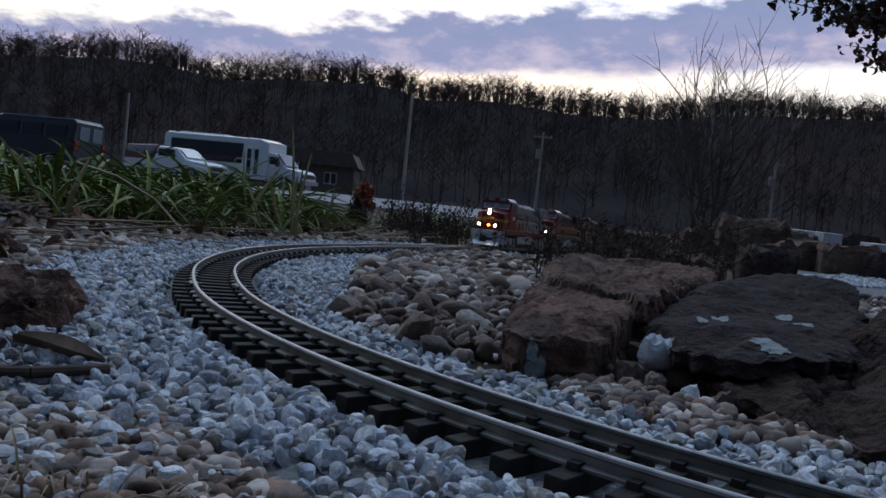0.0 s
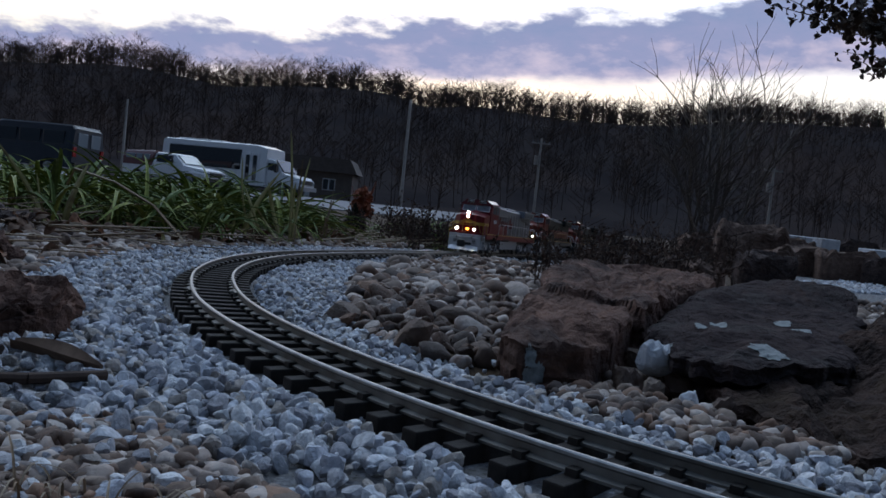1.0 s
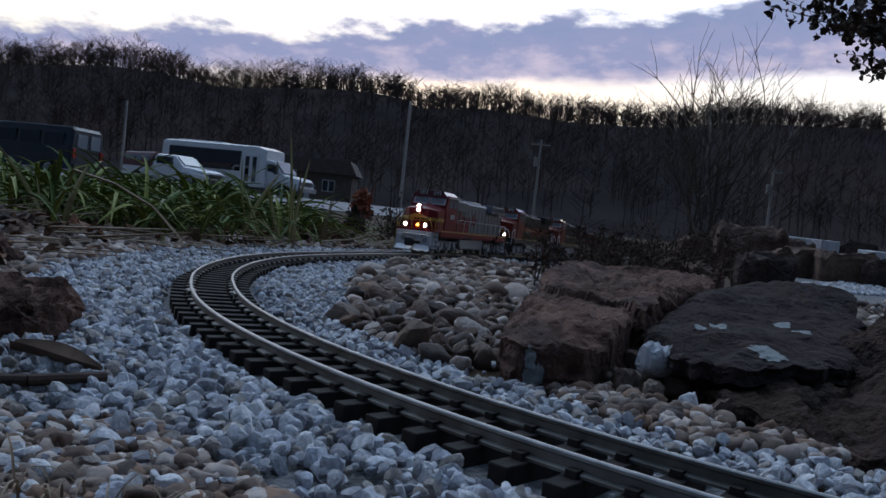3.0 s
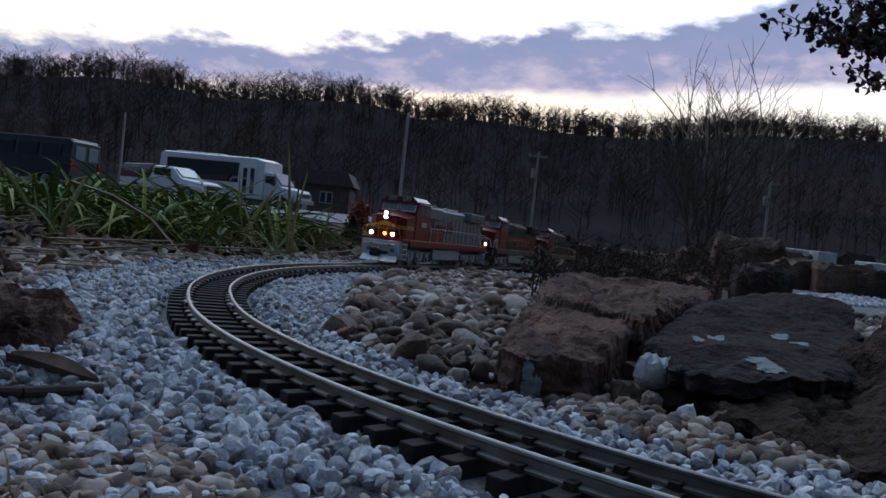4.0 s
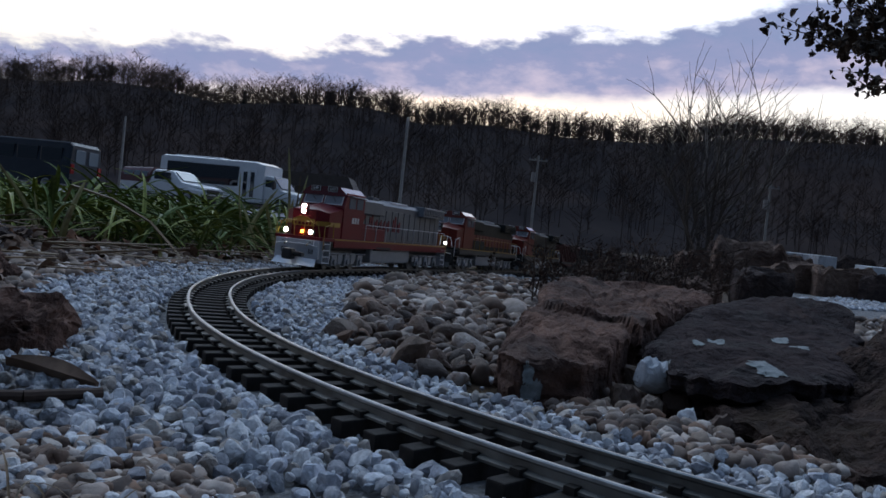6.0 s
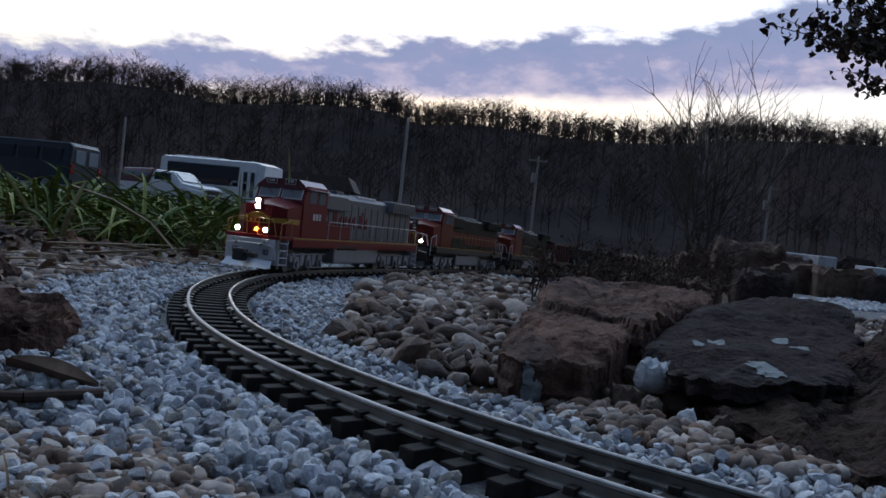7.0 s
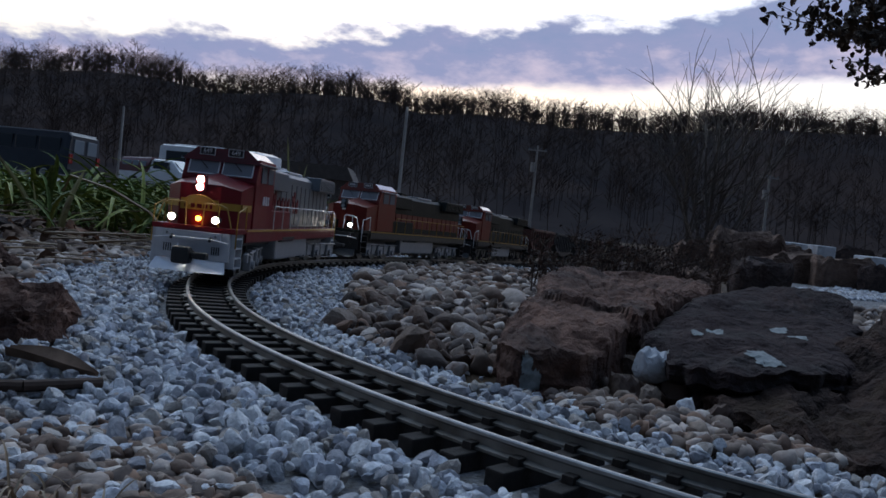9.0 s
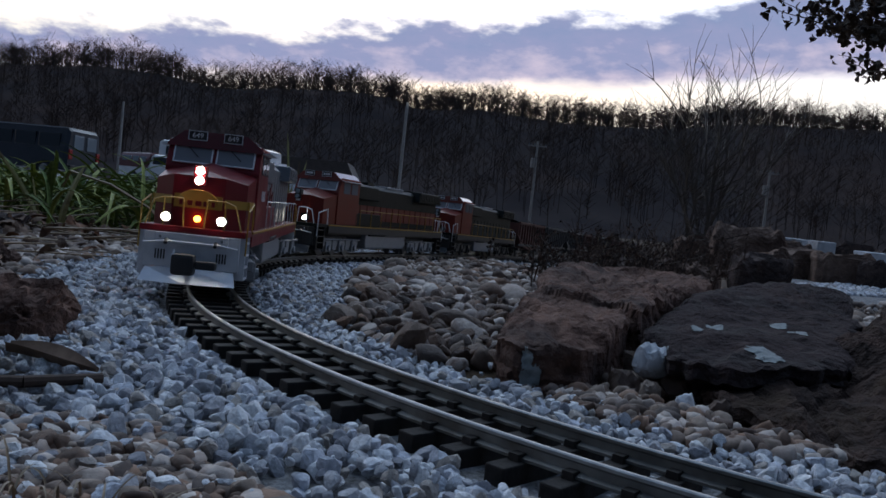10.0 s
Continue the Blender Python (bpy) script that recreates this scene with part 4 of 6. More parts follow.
def boulder(name, label, at, half, turn, material, seed, boxy=0.45, rough=0.16, strata=0.28, level=5, tilt=(0, 0), category="rock", group=""):
    """A weathered block of layered stone, its base sunk into the ground."""
    bm = bmesh.new()
    bmesh.ops.create_icosphere(bm, subdivisions=level, radius=1.0)
    off = Vector((seed * 3.7, seed * 1.3, seed * 2.1))
    big = max(half)
    rnd = random.Random(seed)
    planes = []
    for _ in range(11):
        n = Vector((rnd.gauss(0, 1), rnd.gauss(0, 1), abs(rnd.gauss(0, 0.7))))
        planes.append((n.normalized(), rnd.uniform(0.62, 1.0)))
    for v in bm.verts:
        for n, far in planes:
            over = v.co.dot(n) - far
            if over > 0:
                v.co -= n * over * 0.92
    for v in bm.verts:
        p = Vector([math.copysign(abs(c) ** boxy, c) for c in v.co])
        q = Vector((p.x * half[0], p.y * half[1], p.z * half[2]))
        n = noise.noise(q / big * 1.5 + off) * 0.6 + (0.5 - abs(noise.noise(q / big * 4.0 + off))) * 0.55 + (0.4 - abs(noise.noise(q / big * 11 + off))) * 0.34 + noise.noise(q / big * 26 + off) * 0.16 + 0.34 * noise.cell(q / big * 2.6 + off + Vector((0.3 * noise.noise(q / big * 6), 0, 0.2 * noise.noise(q / big * 7)))) + 0.16 * noise.cell(q / big * 7 + off)
        layer = q.z / half[2] * 3.0 + noise.noise(q / big * 2.0 + off) * 1.2
        ledge = (layer - math.floor(layer)) - 0.5
        out = Vector((v.co.x, v.co.y, 0))
        q += v.co.normalized() * n * rough * min(half[0], half[1], big) + out * ledge * strata * rough * 0.5 * big
        q.z += noise.noise(Vector((q.x, q.y, 0)) / big * 3 + off) * half[2] * 0.5 if v.co.z > 0 else 0
        v.co = q
    ob = part(name, bm, material, smooth=False)
    ob.matrix_world = pose(*at, tilt[0], tilt[1], turn)
    return tagged(ob, label, category, group=group)


def hits_of(ob):
    m = ob.matrix_basis
    me = ob.data
    return BVHTree.FromPolygons([m @ v.co for v in me.vertices], [tuple(p.vertices) for p in me.polygons])


def patch(host, name, start, way, u, w, size, seed, material, label):
    """A crust that lies on a rock: a ragged disc laid onto its surface along a direction."""
    tree = hits_of(host)
    way, u, w = Vector(way), Vector(u), Vector(w)
    rings, seg, verts, faces, row = 14, 48, [], [], []
    for r in range(rings + 1):
        line = []
        for k in range(seg):
            a = 2 * math.pi * k / seg
            rad = size * r / rings * (1 + 0.45 * noise.noise(Vector((math.cos(a) * 2, math.sin(a) * 2, seed))) + 0.25 * noise.noise(Vector((math.cos(a) * 6, math.sin(a) * 6, seed))))
            p = Vector(start) + u * math.cos(a) * rad + w * math.sin(a) * rad
            hit, nor, _, _ = tree.ray_cast(p, way)
            if hit is None:
                line.append(None)
                continue
            verts.append(hit + nor * 0.0007)
            line.append(len(verts) - 1)
        row.append(line)
    for r in range(rings):
        for k in range(seg):
            q = (row[r][k], row[r][(k + 1) % seg], row[r + 1][(k + 1) % seg], row[r + 1][k])
            if all(i is not None for i in q) and max((verts[i] - verts[q[0]]).length for i in q) < size * 0.35:
                faces.append(q)
    if faces:
        ob = mesh_object(name, [host.matrix_basis.inverted() @ v for v in verts], faces, material, host)
        ob["label"] = label


def smooth_ring(points, n=144):
    """A closed outline rounded off between its corners."""
    c = np.array(points, float)
    m = len(c)
    out = []
    for k in range(n):
        u = k * m / n
        i, f = int(u), u - int(u)
        p0, p1, p2, p3 = c[i - 1], c[i % m], c[(i + 1) % m], c[(i + 2) % m]
        out.append(0.5 * (2 * p1 + (p2 - p0) * f + (2 * p0 - 5 * p1 + 4 * p2 - p3) * f * f + (3 * p1 - p0 - 3 * p2 + p3) * f ** 3))
    return np.array(out)


def ledge_rock(label, outline, heights, material, seed, under=0.0, lip=0.014, rough=0.006, name="sandstone_boulder"):
    """A bedded block: a stepped top laid through heights over its outline, and broken sides down into the ground."""
    ring = smooth_ring(outline)
    mid = ring.mean(axis=0)
    hs = np.array(heights, float)
    seg, rings, downs = len(ring), 44, 16
    verts, faces = [], []

    def top(x, y):
        w = 1.0 / (((hs[:, 0] - x) ** 2 + (hs[:, 1] - y) ** 2) ** 1.5 + 1e-6)
        z = float((w * hs[:, 2]).sum() / w.sum())
        q = Vector((x * 14, y * 7, seed))
        bed = z * 130 + 1.6 * noise.noise(q * 0.6) + 0.5 * noise.noise(q * 2.0)
        step = math.floor(bed) + min(1.0, (bed - math.floor(bed)) * 2.6)
        z = 0.75 * z + 0.25 * step / 130
        warp = q + Vector((noise.noise(q * 0.8), noise.noise(q * 0.8 + Vector((7, 0, 0))), 0)) * 0.9
        ridge = 0.5 - abs(noise.noise(warp * 1.1))
        slabs = noise.cell(Vector((warp.x * 1.2 + 0.8 * warp.y, warp.y * 0.8, seed)))
        return z + rough * (0.9 * ridge + 0.22 * (slabs - 0.5) + 0.5 * (0.4 - abs(noise.noise(warp * 3.3))) + 0.3 * noise.noise(q * 7) + 0.12 * noise.noise(q * 17))

    for r in range(rings + 1):
        u = (r / rings) ** 0.8
        for k in range(seg):
            x, y = mid + (ring[k] - mid) * u
            jag = 0.010 * noise.noise(Vector((x * 40, y * 40, seed + 5))) * u ** 6 + 0.006 * noise.noise(Vector((x * 110, y * 110, seed))) * u ** 6
            d = (ring[k] - mid) / (np.linalg.norm(ring[k] - mid) + 1e-9)
            verts.append((x + d[0] * jag, y + d[1] * jag, top(x, y) - 0.006 * u ** 14))
    for r in range(1, downs + 1):
        v = r / downs
        for k in range(seg):
            x, y, z = verts[rings * seg + k]
            zz = z + (-0.03 - z) * v
            d = (ring[k] - mid) / (np.linalg.norm(ring[k] - mid) + 1e-9)
            cut = -under * min(1.0, max(0.0, (z - zz - lip) / 0.006))
            q = Vector((x * 26, y * 26, zz * 60 + seed))
            out = 0.005 * noise.noise(q) + 0.004 * noise.noise(q * 2.7) + 0.006 * (noise.cell(Vector((x * 30, y * 30, zz * 90 + 0.6 * noise.noise(q)))) - 0.5) * min(1, 3 * v)
            verts.append((x + d[0] * (cut + out + 0.006 * v), y + d[1] * (cut + out + 0.006 * v), zz))
    for r in range(rings + downs):
        for k in range(seg):
            a, b = r * seg + k, r * seg + (k + 1) % seg
            faces.append((a, a + seg, b + seg, b))
    ob = mesh_object(name, verts, faces, material)
    return tagged(ob, label, "rock")


BOULDER_PLAN = [(0.055, 0.625), (0.085, 0.587), (0.128, 0.612), (0.158, 0.68), (0.200, 0.76), (0.255, 0.87), (0.335, 1.00), (0.355, 1.09), (0.285, 1.15), (0.19, 1.11), (0.135, 0.98), (0.094, 0.81), (0.066, 0.70)]
SLAB_PLAN = [(0.186, 0.602), (0.235, 0.592), (0.306, 0.610), (0.365, 0.690), (0.415, 0.80), (0.465, 0.92), (0.445, 1.00), (0.360, 1.00), (0.288, 0.905), (0.228, 0.80), (0.188, 0.70)]
BANK_PLAN = [(0.208, 0.600), (0.224, 0.535), (0.250, 0.475), (0.315, 0.425), (0.43, 0.375), (0.62, 0.36), (0.75, 0.70), (0.70, 0.92), (0.54, 0.95), (0.45, 0.82), (0.36, 0.72), (0.27, 0.66)]


def build_rocks():
    a = ledge_rock("large reddish brown layered sandstone boulder beside the track", BOULDER_PLAN,
                   [(0.055, 0.625, 0.037), (0.085, 0.590, 0.031), (0.128, 0.615, 0.025), (0.12, 0.68, 0.046), (0.158, 0.70, 0.054), (0.178, 0.73, 0.056), (0.10, 0.80, 0.056), (0.135, 0.80, 0.058), (0.21, 0.80, 0.057),
                    (0.143, 0.95, 0.069), (0.19, 0.94, 0.066), (0.26, 0.92, 0.064), (0.15, 0.87, 0.063), (0.22, 0.86, 0.061), (0.20, 1.06, 0.071), (0.34, 1.05, 0.076)], M_SAND, 3.3, rough=0.014)
    b = ledge_rock("flat dark sandstone slab with pale lichen patches", SLAB_PLAN,
                   [(0.19, 0.61, 0.036), (0.306, 0.62, 0.038), (0.24, 0.70, 0.044), (0.33, 0.75, 0.051), (0.28, 0.80, 0.053), (0.42, 0.80, 0.061), (0.33, 0.92, 0.066), (0.44, 0.95, 0.082), (0.48, 0.93, 0.080)], M_SLAB, 8.1, under=0.022, lip=0.012, rough=0.0075, name="slab_rock")
    ledge_rock("rough dark brown sandstone bank under a slab", BANK_PLAN,
               [(0.215, 0.60, 0.010), (0.24, 0.54, 0.008), (0.26, 0.48, 0.004), (0.33, 0.43, 0.004), (0.45, 0.39, 0.010), (0.38, 0.48, 0.026), (0.6, 0.4, 0.03), (0.30, 0.60, 0.017), (0.36, 0.60, 0.034), (0.40, 0.69, 0.048), (0.46, 0.80, 0.066), (0.55, 0.80, 0.080), (0.60, 0.62, 0.062), (0.70, 0.80, 0.085)], M_BANK, 14.4, rough=0.020)
    w = boulder("white_rock", "angular white quartz rock wedged between boulders", (0.176, 0.638, 0.024), (0.015, 0.0115, 0.0135), 20, M_WHITEROCK, 5, boxy=0.75, rough=0.12, strata=0, level=4)
    boulder("white_rock", "small pale angular rock beside the gravel", (0.183, 0.565, 0.006), (0.010, 0.007, 0.0085), 50, M_WHITEROCK, 15, boxy=0.7, rough=0.15, strata=0, level=3)
    for x, y, r, s in ((0.150, 0.618, 0.016, 2), (0.197, 0.632, 0.014, 4), (0.166, 0.60, 0.011, 6), (0.205, 0.56, 0.010, 9)):
        boulder("river_rock", "smooth brown rock between boulders", (x, y, 0.006), (r, r * 0.8, r * 0.8), s * 40, M_RIVER, s, boxy=0.85, rough=0.15, strata=0, level=3)
    for k, (px, py, r) in enumerate(((0.257, 0.620, 0.020), (0.317, 0.703, 0.012), (0.314, 0.737, 0.011), (0.252, 0.724, 0.012), (0.226, 0.690, 0.008), (0.186, 0.647, 0.008))):
        patch(b, "lichen", (px, py, 0.3), (0, 0, -1), (1, 0, 0), (0, 1.3, 0), r * 0.62, k + 1, M_LICHEN, "pale grey lichen crust")
    for px, pz, r, s in ((0.073, 0.022, 0.006, 5), (0.079, 0.010, 0.007, 7), (0.072, 0.008, 0.005, 9)):
        patch(a, "lichen", (px, 0.3, pz), (0, 1, 0), (0.7, 0, 0), (0, 0, 1.4), r, s, M_LICHEN, "pale grey lichen streak")
    # rocks at the outer edge, to the camera's left
    boulder("sandstone_boulder", "rough brown sandstone rock beside the gravel", (-0.340, 0.605, 0.004), (0.070, 0.052, 0.026), 20, M_SAND, 41, boxy=0.6, rough=0.25)
    boulder("sandstone_boulder", "rough brown rock behind the gravel edge", (-0.60, 1.02, -0.002), (0.07, 0.06, 0.030), 60, M_SAND, 44, boxy=0.6, rough=0.25)
    boulder("sandstone_boulder", "dark rock in the planting bed", (-0.86, 1.42, -0.002), (0.14, 0.10, 0.045), 10, M_DARKROCK, 47, boxy=0.6, rough=0.25)
    boulder("sandstone_boulder", "small dark rock among brown pebbles", (-0.25, 0.40, -0.004), (0.030, 0.028, 0.018), 30, M_DARKROCK, 52, boxy=0.6, rough=0.25, level=4)
    boulder("sandstone_boulder", "dark chunk beside dead leaf", (-0.285, 0.485, -0.003), (0.030, 0.025, 0.018), 80, M_DARKROCK, 53, boxy=0.6, rough=0.25, level=4)
    # the far side of the bed
    rnd = random.Random(17)
    for k in range(14):
        y = rnd.uniform(1.25, 2.1)
        x = y * rnd.uniform(0.22, 0.46)
        r = rnd.uniform(0.02, 0.045)
        boulder("garden_rock", "brown sandstone rock in the garden bed", (x, y, r * 0.15), (r, r * rnd.uniform(0.5, 0.9), r * rnd.uniform(0.3, 0.5)), rnd.uniform(0, 180), rnd.choice((M_SAND, M_DARKROCK, M_SAND)), 100 + k, boxy=0.6, rough=0.24, level=4, group="rocks of the garden bed")
    # the stone edging across the garden: x, y, height of the top, half width
    for k, (x, y, z, r, material, text) in enumerate((
            (1.89, 5.00, 0.231, 0.230, M_EDGING, "layered brown sandstone ledge across the garden"),
            (1.98, 4.50, 0.136, 0.197, M_EDGING, "long flat brown sandstone kerb rock"),
            (2.14, 4.30, 0.144, 0.160, M_EDGING, "flat brown sandstone rock beside pale gravel"),
            (1.67, 5.40, 0.156, 0.117, M_EDGING, "low brown sandstone rock across the garden"),
            (2.04, 5.70, 0.250, 0.168, M_DARKROCK, "dark flat rock behind a ledge"),
            (2.21, 5.30, 0.194, 0.179, M_EDGING, "flat brown rock under a pale slab"),
            (0.61, 2.10, 0.068, 0.068, M_EDGING, "red brown rock behind a boulder"),
            (0.55, 1.70, 0.068, 0.043, M_EDGING, "rounded brown rock behind a boulder"),
            (2.26, 4.20, 0.120, 0.099, M_DARKROCK, "dark rock at the edge of pale gravel"),
            (0.58, 2.30, 0.060, 0.066, M_DARKROCK, "dark rock among brush"),
            (3.17, 6.20, 0.216, 0.217, M_DARKROCK, "dark low rock past pale gravel"),
            (0.97, 2.45, 0.096, 0.082, M_DARKROCK, "dark squared rock standing beside a gravel path"))):
        low = -0.03 + fall(y)
        h = (z - low) / 2
        boulder("garden_rock", text, (x, y, low + h), (r, r * 0.6, h), rnd.uniform(-14, 8), material, 200 + k, boxy=0.30, rough=0.10, strata=0.6, level=5, group="rocks of the garden bed")
    for x, y, z, r in ((2.52, 5.40, 0.223, 0.070), (2.39, 5.60, 0.227, 0.152), (2.99, 5.60, 0.188, 0.114)):
        low = -0.03 + fall(y)
        h = (z - low) / 2
        block = part("white_block", one_box(-r, r, -r * 0.7, r * 0.7, -h, h, bevel=0.006), M_WHITEROCK)
        block.matrix_world = pose(x, y, low + h, 2, 0, 12)
        tagged(block, "pale squared stone block at the far edge", "stone block", group="pale blocks at the far edge")


def under_rock(x, y):
    """Whether a point lies inside the plan of one of the large rocks."""
    for plan in (BOULDER_PLAN, SLAB_PLAN, BANK_PLAN):
        inside = False
        for (ax, ay), (bx, by) in zip(plan, plan[1:] + plan[:1]):
            if (ay > y) != (by > y) and x < ax + (y - ay) * (bx - ax) / (by - ay):
                inside = not inside
        if inside:
            return True
    return False


def inner_edge(x, y):
    """How far the white gravel reaches from the track's middle, inside the bend."""
    return float(np.interp(y, (0.6, 0.78, 0.96, 1.28, 1.66, 2.05, 2.4), (0.105, 0.105, 0.155, 0.20, 0.165, 0.10, 0.08))) + 0.025 * smooth_noise(x * 7, y * 7, 9)


def build_pebbles():
    verts, faces, n = [], [], 14
    for j in range(n):
        for i in range(n):
            u, v = i / (n - 1), j / (n - 1)
            y = 0.5 + 2.0 * v
            x0 = on_track_x(y) + 0.10
            x = x0 + (0.55 + 0.1 * v) * u
            verts.append((x, y, -0.004 + 0.004 * smooth_noise(x * 9, y * 9) - (0.02 if i in (0, n - 1) or j in (0, n - 1) else 0)))
    faces = [(j * n + i, j * n + i + 1, (j + 1) * n + i + 1, (j + 1) * n + i) for j in range(n - 1) for i in range(n - 1)]
    bed = tagged(mesh_object("pebble_bed", verts, faces, M_SOIL, smooth=True), "bed of brown river stones inside the bend", "stone bed", kind="structure")
    rnd = random.Random(23)
    meshes = [stone_mesh("river_stone", c, M_RIVER, k < len(ROUNDS)) for k, c in enumerate(ROUNDS + CHIPS_FINE)]
    rest, small, placed, count = Heap(), Heap(), [], 0
    for y in sorted(rnd.uniform(0.54, 2.35) for _ in range(13000)):
        x = on_track_x(y) + rnd.uniform(0.10, 0.62)
        d, side = off_track(x, y)
        if side > 0 or d < inner_edge(x, y) or under_rock(x, y) or (y > 1.2 and x > 0.36 + 0.1 * (y - 1.2)):
            continue
        if y < 0.70 and x > 0.035:
            continue
        r = rnd.choice((0.016, 0.019, 0.022, 0.026, 0.030, 0.036, 0.046)) * rnd.uniform(0.8, 1.15)
        if any((x - a) ** 2 + (y - b) ** 2 < (0.34 * (r + c)) ** 2 for a, b, c in placed[-160:]):
            continue
        placed.append((x, y, r))
        z = 0.002 + r * 0.16 + fall(y)
        if count < 290:
            ob = new("river_stone", rnd.choice(meshes))
            ob.parent = bed
            ob.matrix_local = Matrix.LocRotScale((x, y, z), Euler((rnd.gauss(0, 0.5), rnd.gauss(0, 0.5), rnd.uniform(0, 6.3))), (r * 1.1, r * rnd.uniform(0.65, 1.0), r * rnd.uniform(0.7, 1.1)))
            count += 1
        else:
            lay(rest, rnd.choice(ROUNDS + CHIPS_FINE), rnd, x, y, z, r * 1.1, 0.3)
    for _ in range(1500):                                  # small mixed pebbles in the gaps and by the ledge
        if rnd.random() < 0.5:
            x, y = rnd.uniform(0.09, 0.26), rnd.uniform(0.46, 0.66)
            if under_rock(x, y) or not 0.11 < off_track(x, y)[0] < 0.19:
                continue
            r = rnd.uniform(0.009, 0.020)
        else:
            y = rnd.uniform(0.6, 2.2)
            x = on_track_x(y) + rnd.uniform(0.12, 0.6)
            r = rnd.uniform(0.012, 0.024)
            if under_rock(x, y) or off_track(x, y)[0] < inner_edge(x, y):
                continue
        lay(small, rnd.choice(ROUNDS + CHIPS_FINE), rnd, x, y, 0.001 + rnd.uniform(0, 0.004), r, 0.4)
    for _ in range(900):                                   # rubble behind the large rocks
        y = rnd.uniform(0.95, 2.6)
        x = y * rnd.uniform(0.26, 0.72)
        if under_rock(x, y) or off_track(x, y)[0] < 0.2:
            continue
        lay(small, rnd.choice(ROUNDS + CHIPS_FINE), rnd, x, y, ground_height(x, y) + 0.004, rnd.choice((0.014, 0.02, 0.026, 0.036, 0.05)), 0.35)
    for _ in range(7000):                                  # brown stones along the outer edge and near the camera
        k = rnd.random()
        if k < 0.6:
            x, y = rnd.uniform(-0.26, 0.03), rnd.uniform(0.17, 0.40)
            if y > 0.34 - 0.55 * (x + 0.02):
                continue
            r = rnd.choice((0.007, 0.008, 0.009, 0.010, 0.012, 0.015))
        else:
            s = rnd.uniform(4.10, 6.30)
            p, a = on_track(s), heading(s)
            d = rnd.uniform(0.20, 0.36) if k < 0.85 else rnd.uniform(0.22, 0.6)
            x, y = p[0] + math.sin(a) * d, p[1] - math.cos(a) * d
            r = rnd.uniform(0.012, 0.034)
        if off_track(x, y)[0] < 0.15 or math.hypot(x, y) < 0.14:
            continue
        lay(small, rnd.choice(ROUNDS + CHIPS_FINE), rnd, x, y, max(0.0, ground_height(x, y) + 0.010) + rnd.uniform(-0.002, 0.003), r, 0.35)
    for heap, name in ((rest, "river_stones"), (small, "small_pebbles")):
        ob = heap.done(name, M_RIVER_I, bed, True)
        ob["kind"] = "stuff"


def on_track_x(y):
    i = int(np.argmin(np.abs(LINE[:, 1] - y)))
    return LINE[i, 0]


def build_far_path():
    pts = [(0.98, 2.40), (2.1, 2.55), (5.8, 8.6), (5.0, 9.4), (2.3, 5.6)]
    bm = bmesh.new()
    lo = [bm.verts.new((x, y, -0.15)) for x, y in pts]
    hi = [bm.verts.new((x, y, -0.012)) for x, y in pts]
    bm.faces.new(hi), bm.faces.new(lo[::-1])
    for i in range(5):
        bm.faces.new((lo[i], lo[(i + 1) % 5], hi[(i + 1) % 5], hi[i]))
    bmesh.ops.recalc_face_normals(bm, faces=bm.faces)
    path = tagged(part("gravel_path", bm, M_GRAVEL_BED), "pale gravel path at the far side of the garden", "gravel path", kind="structure")
    heap, rnd = Heap(), random.Random(31)
    for _ in range(5200):
        u, v = rnd.random() ** 1.6, rnd.random()
        x, y = 1.1 + 4.0 * u + 1.0 * (v - 0.1) * (0.7 + u), 2.75 + 5.6 * u + 0.5 * v * (0.8 - 1.6 * u)
        lay(heap, rnd.choice(CHIPS_FAR), rnd, x, y, -0.010, rnd.uniform(0.016, 0.034))
    heap.done("loose_gravel", M_GRAVEL_I, path)["kind"] = "stuff"


build_rocks()
build_pebbles()
build_far_path()


# ---- plants ----
def blade(heap, base, lean, length, width, droop, rnd, seg=6):
    """A long strap leaf that arches over."""
    base = np.array(base, float)
    dx, dy = math.cos(lean), math.sin(lean)
    sx, sy = -dy, dx
    out = rnd.uniform(0.25, 0.6) * length
    verts, faces = [], []
    for k in range(seg + 1):
        u = k / seg
        r = out * u + droop * length * 0.35 * u * u
        z = length * (u * 0.95 - droop * u * u * 0.85)
        w = width * (1 - u) ** 0.6 * (0.75 + 0.5 * u) if k < seg else width * 0.06
        c = base + (dx * r, dy * r, z)
        verts += [c + (sx * w, sy * w, 0.12 * w), c - (0, 0, 0.35 * w), c - (sx * w, sy * w, -0.12 * w)]
    for k in range(seg):
        a = 3 * k
        faces += [(a, a + 1, a + 4, a + 3), (a + 1, a + 2, a + 5, a + 4)]
    heap.add(verts, faces)


def strap(heap, rnd, foot, tip, half_width, seg=10):
    """A stiff sword-shaped leaf from its foot to its tip, folded along the midrib."""
    a, b = np.array(foot, float), np.array(tip, float)
    a = a - (b - a) * 0.08
    bow = np.array([rnd.uniform(-0.012, 0.012), rnd.uniform(-0.02, 0.02), 0.0])
    verts, faces = [], []
    for k in range(seg + 1):
        u = k / seg
        c = a + (b - a) * u + bow * math.sin(math.pi * u)
        h = half_width * (0.75 + 0.5 * u) * (1 - u) ** 0.45 + 0.0004
        verts += [c + (h, 0.3 * h, 0), c + (0, 0.35 * h, 0), c - (h, -0.3 * h, 0), c - (0, 0.12 * h, 0)]
    for k in range(seg):
        for m in range(4):
            n = (m + 1) % 4
            faces.append((4 * k + m, 4 * k + n, 4 * k + 4 + n, 4 * k + 4 + m))
    heap.add(verts, faces)


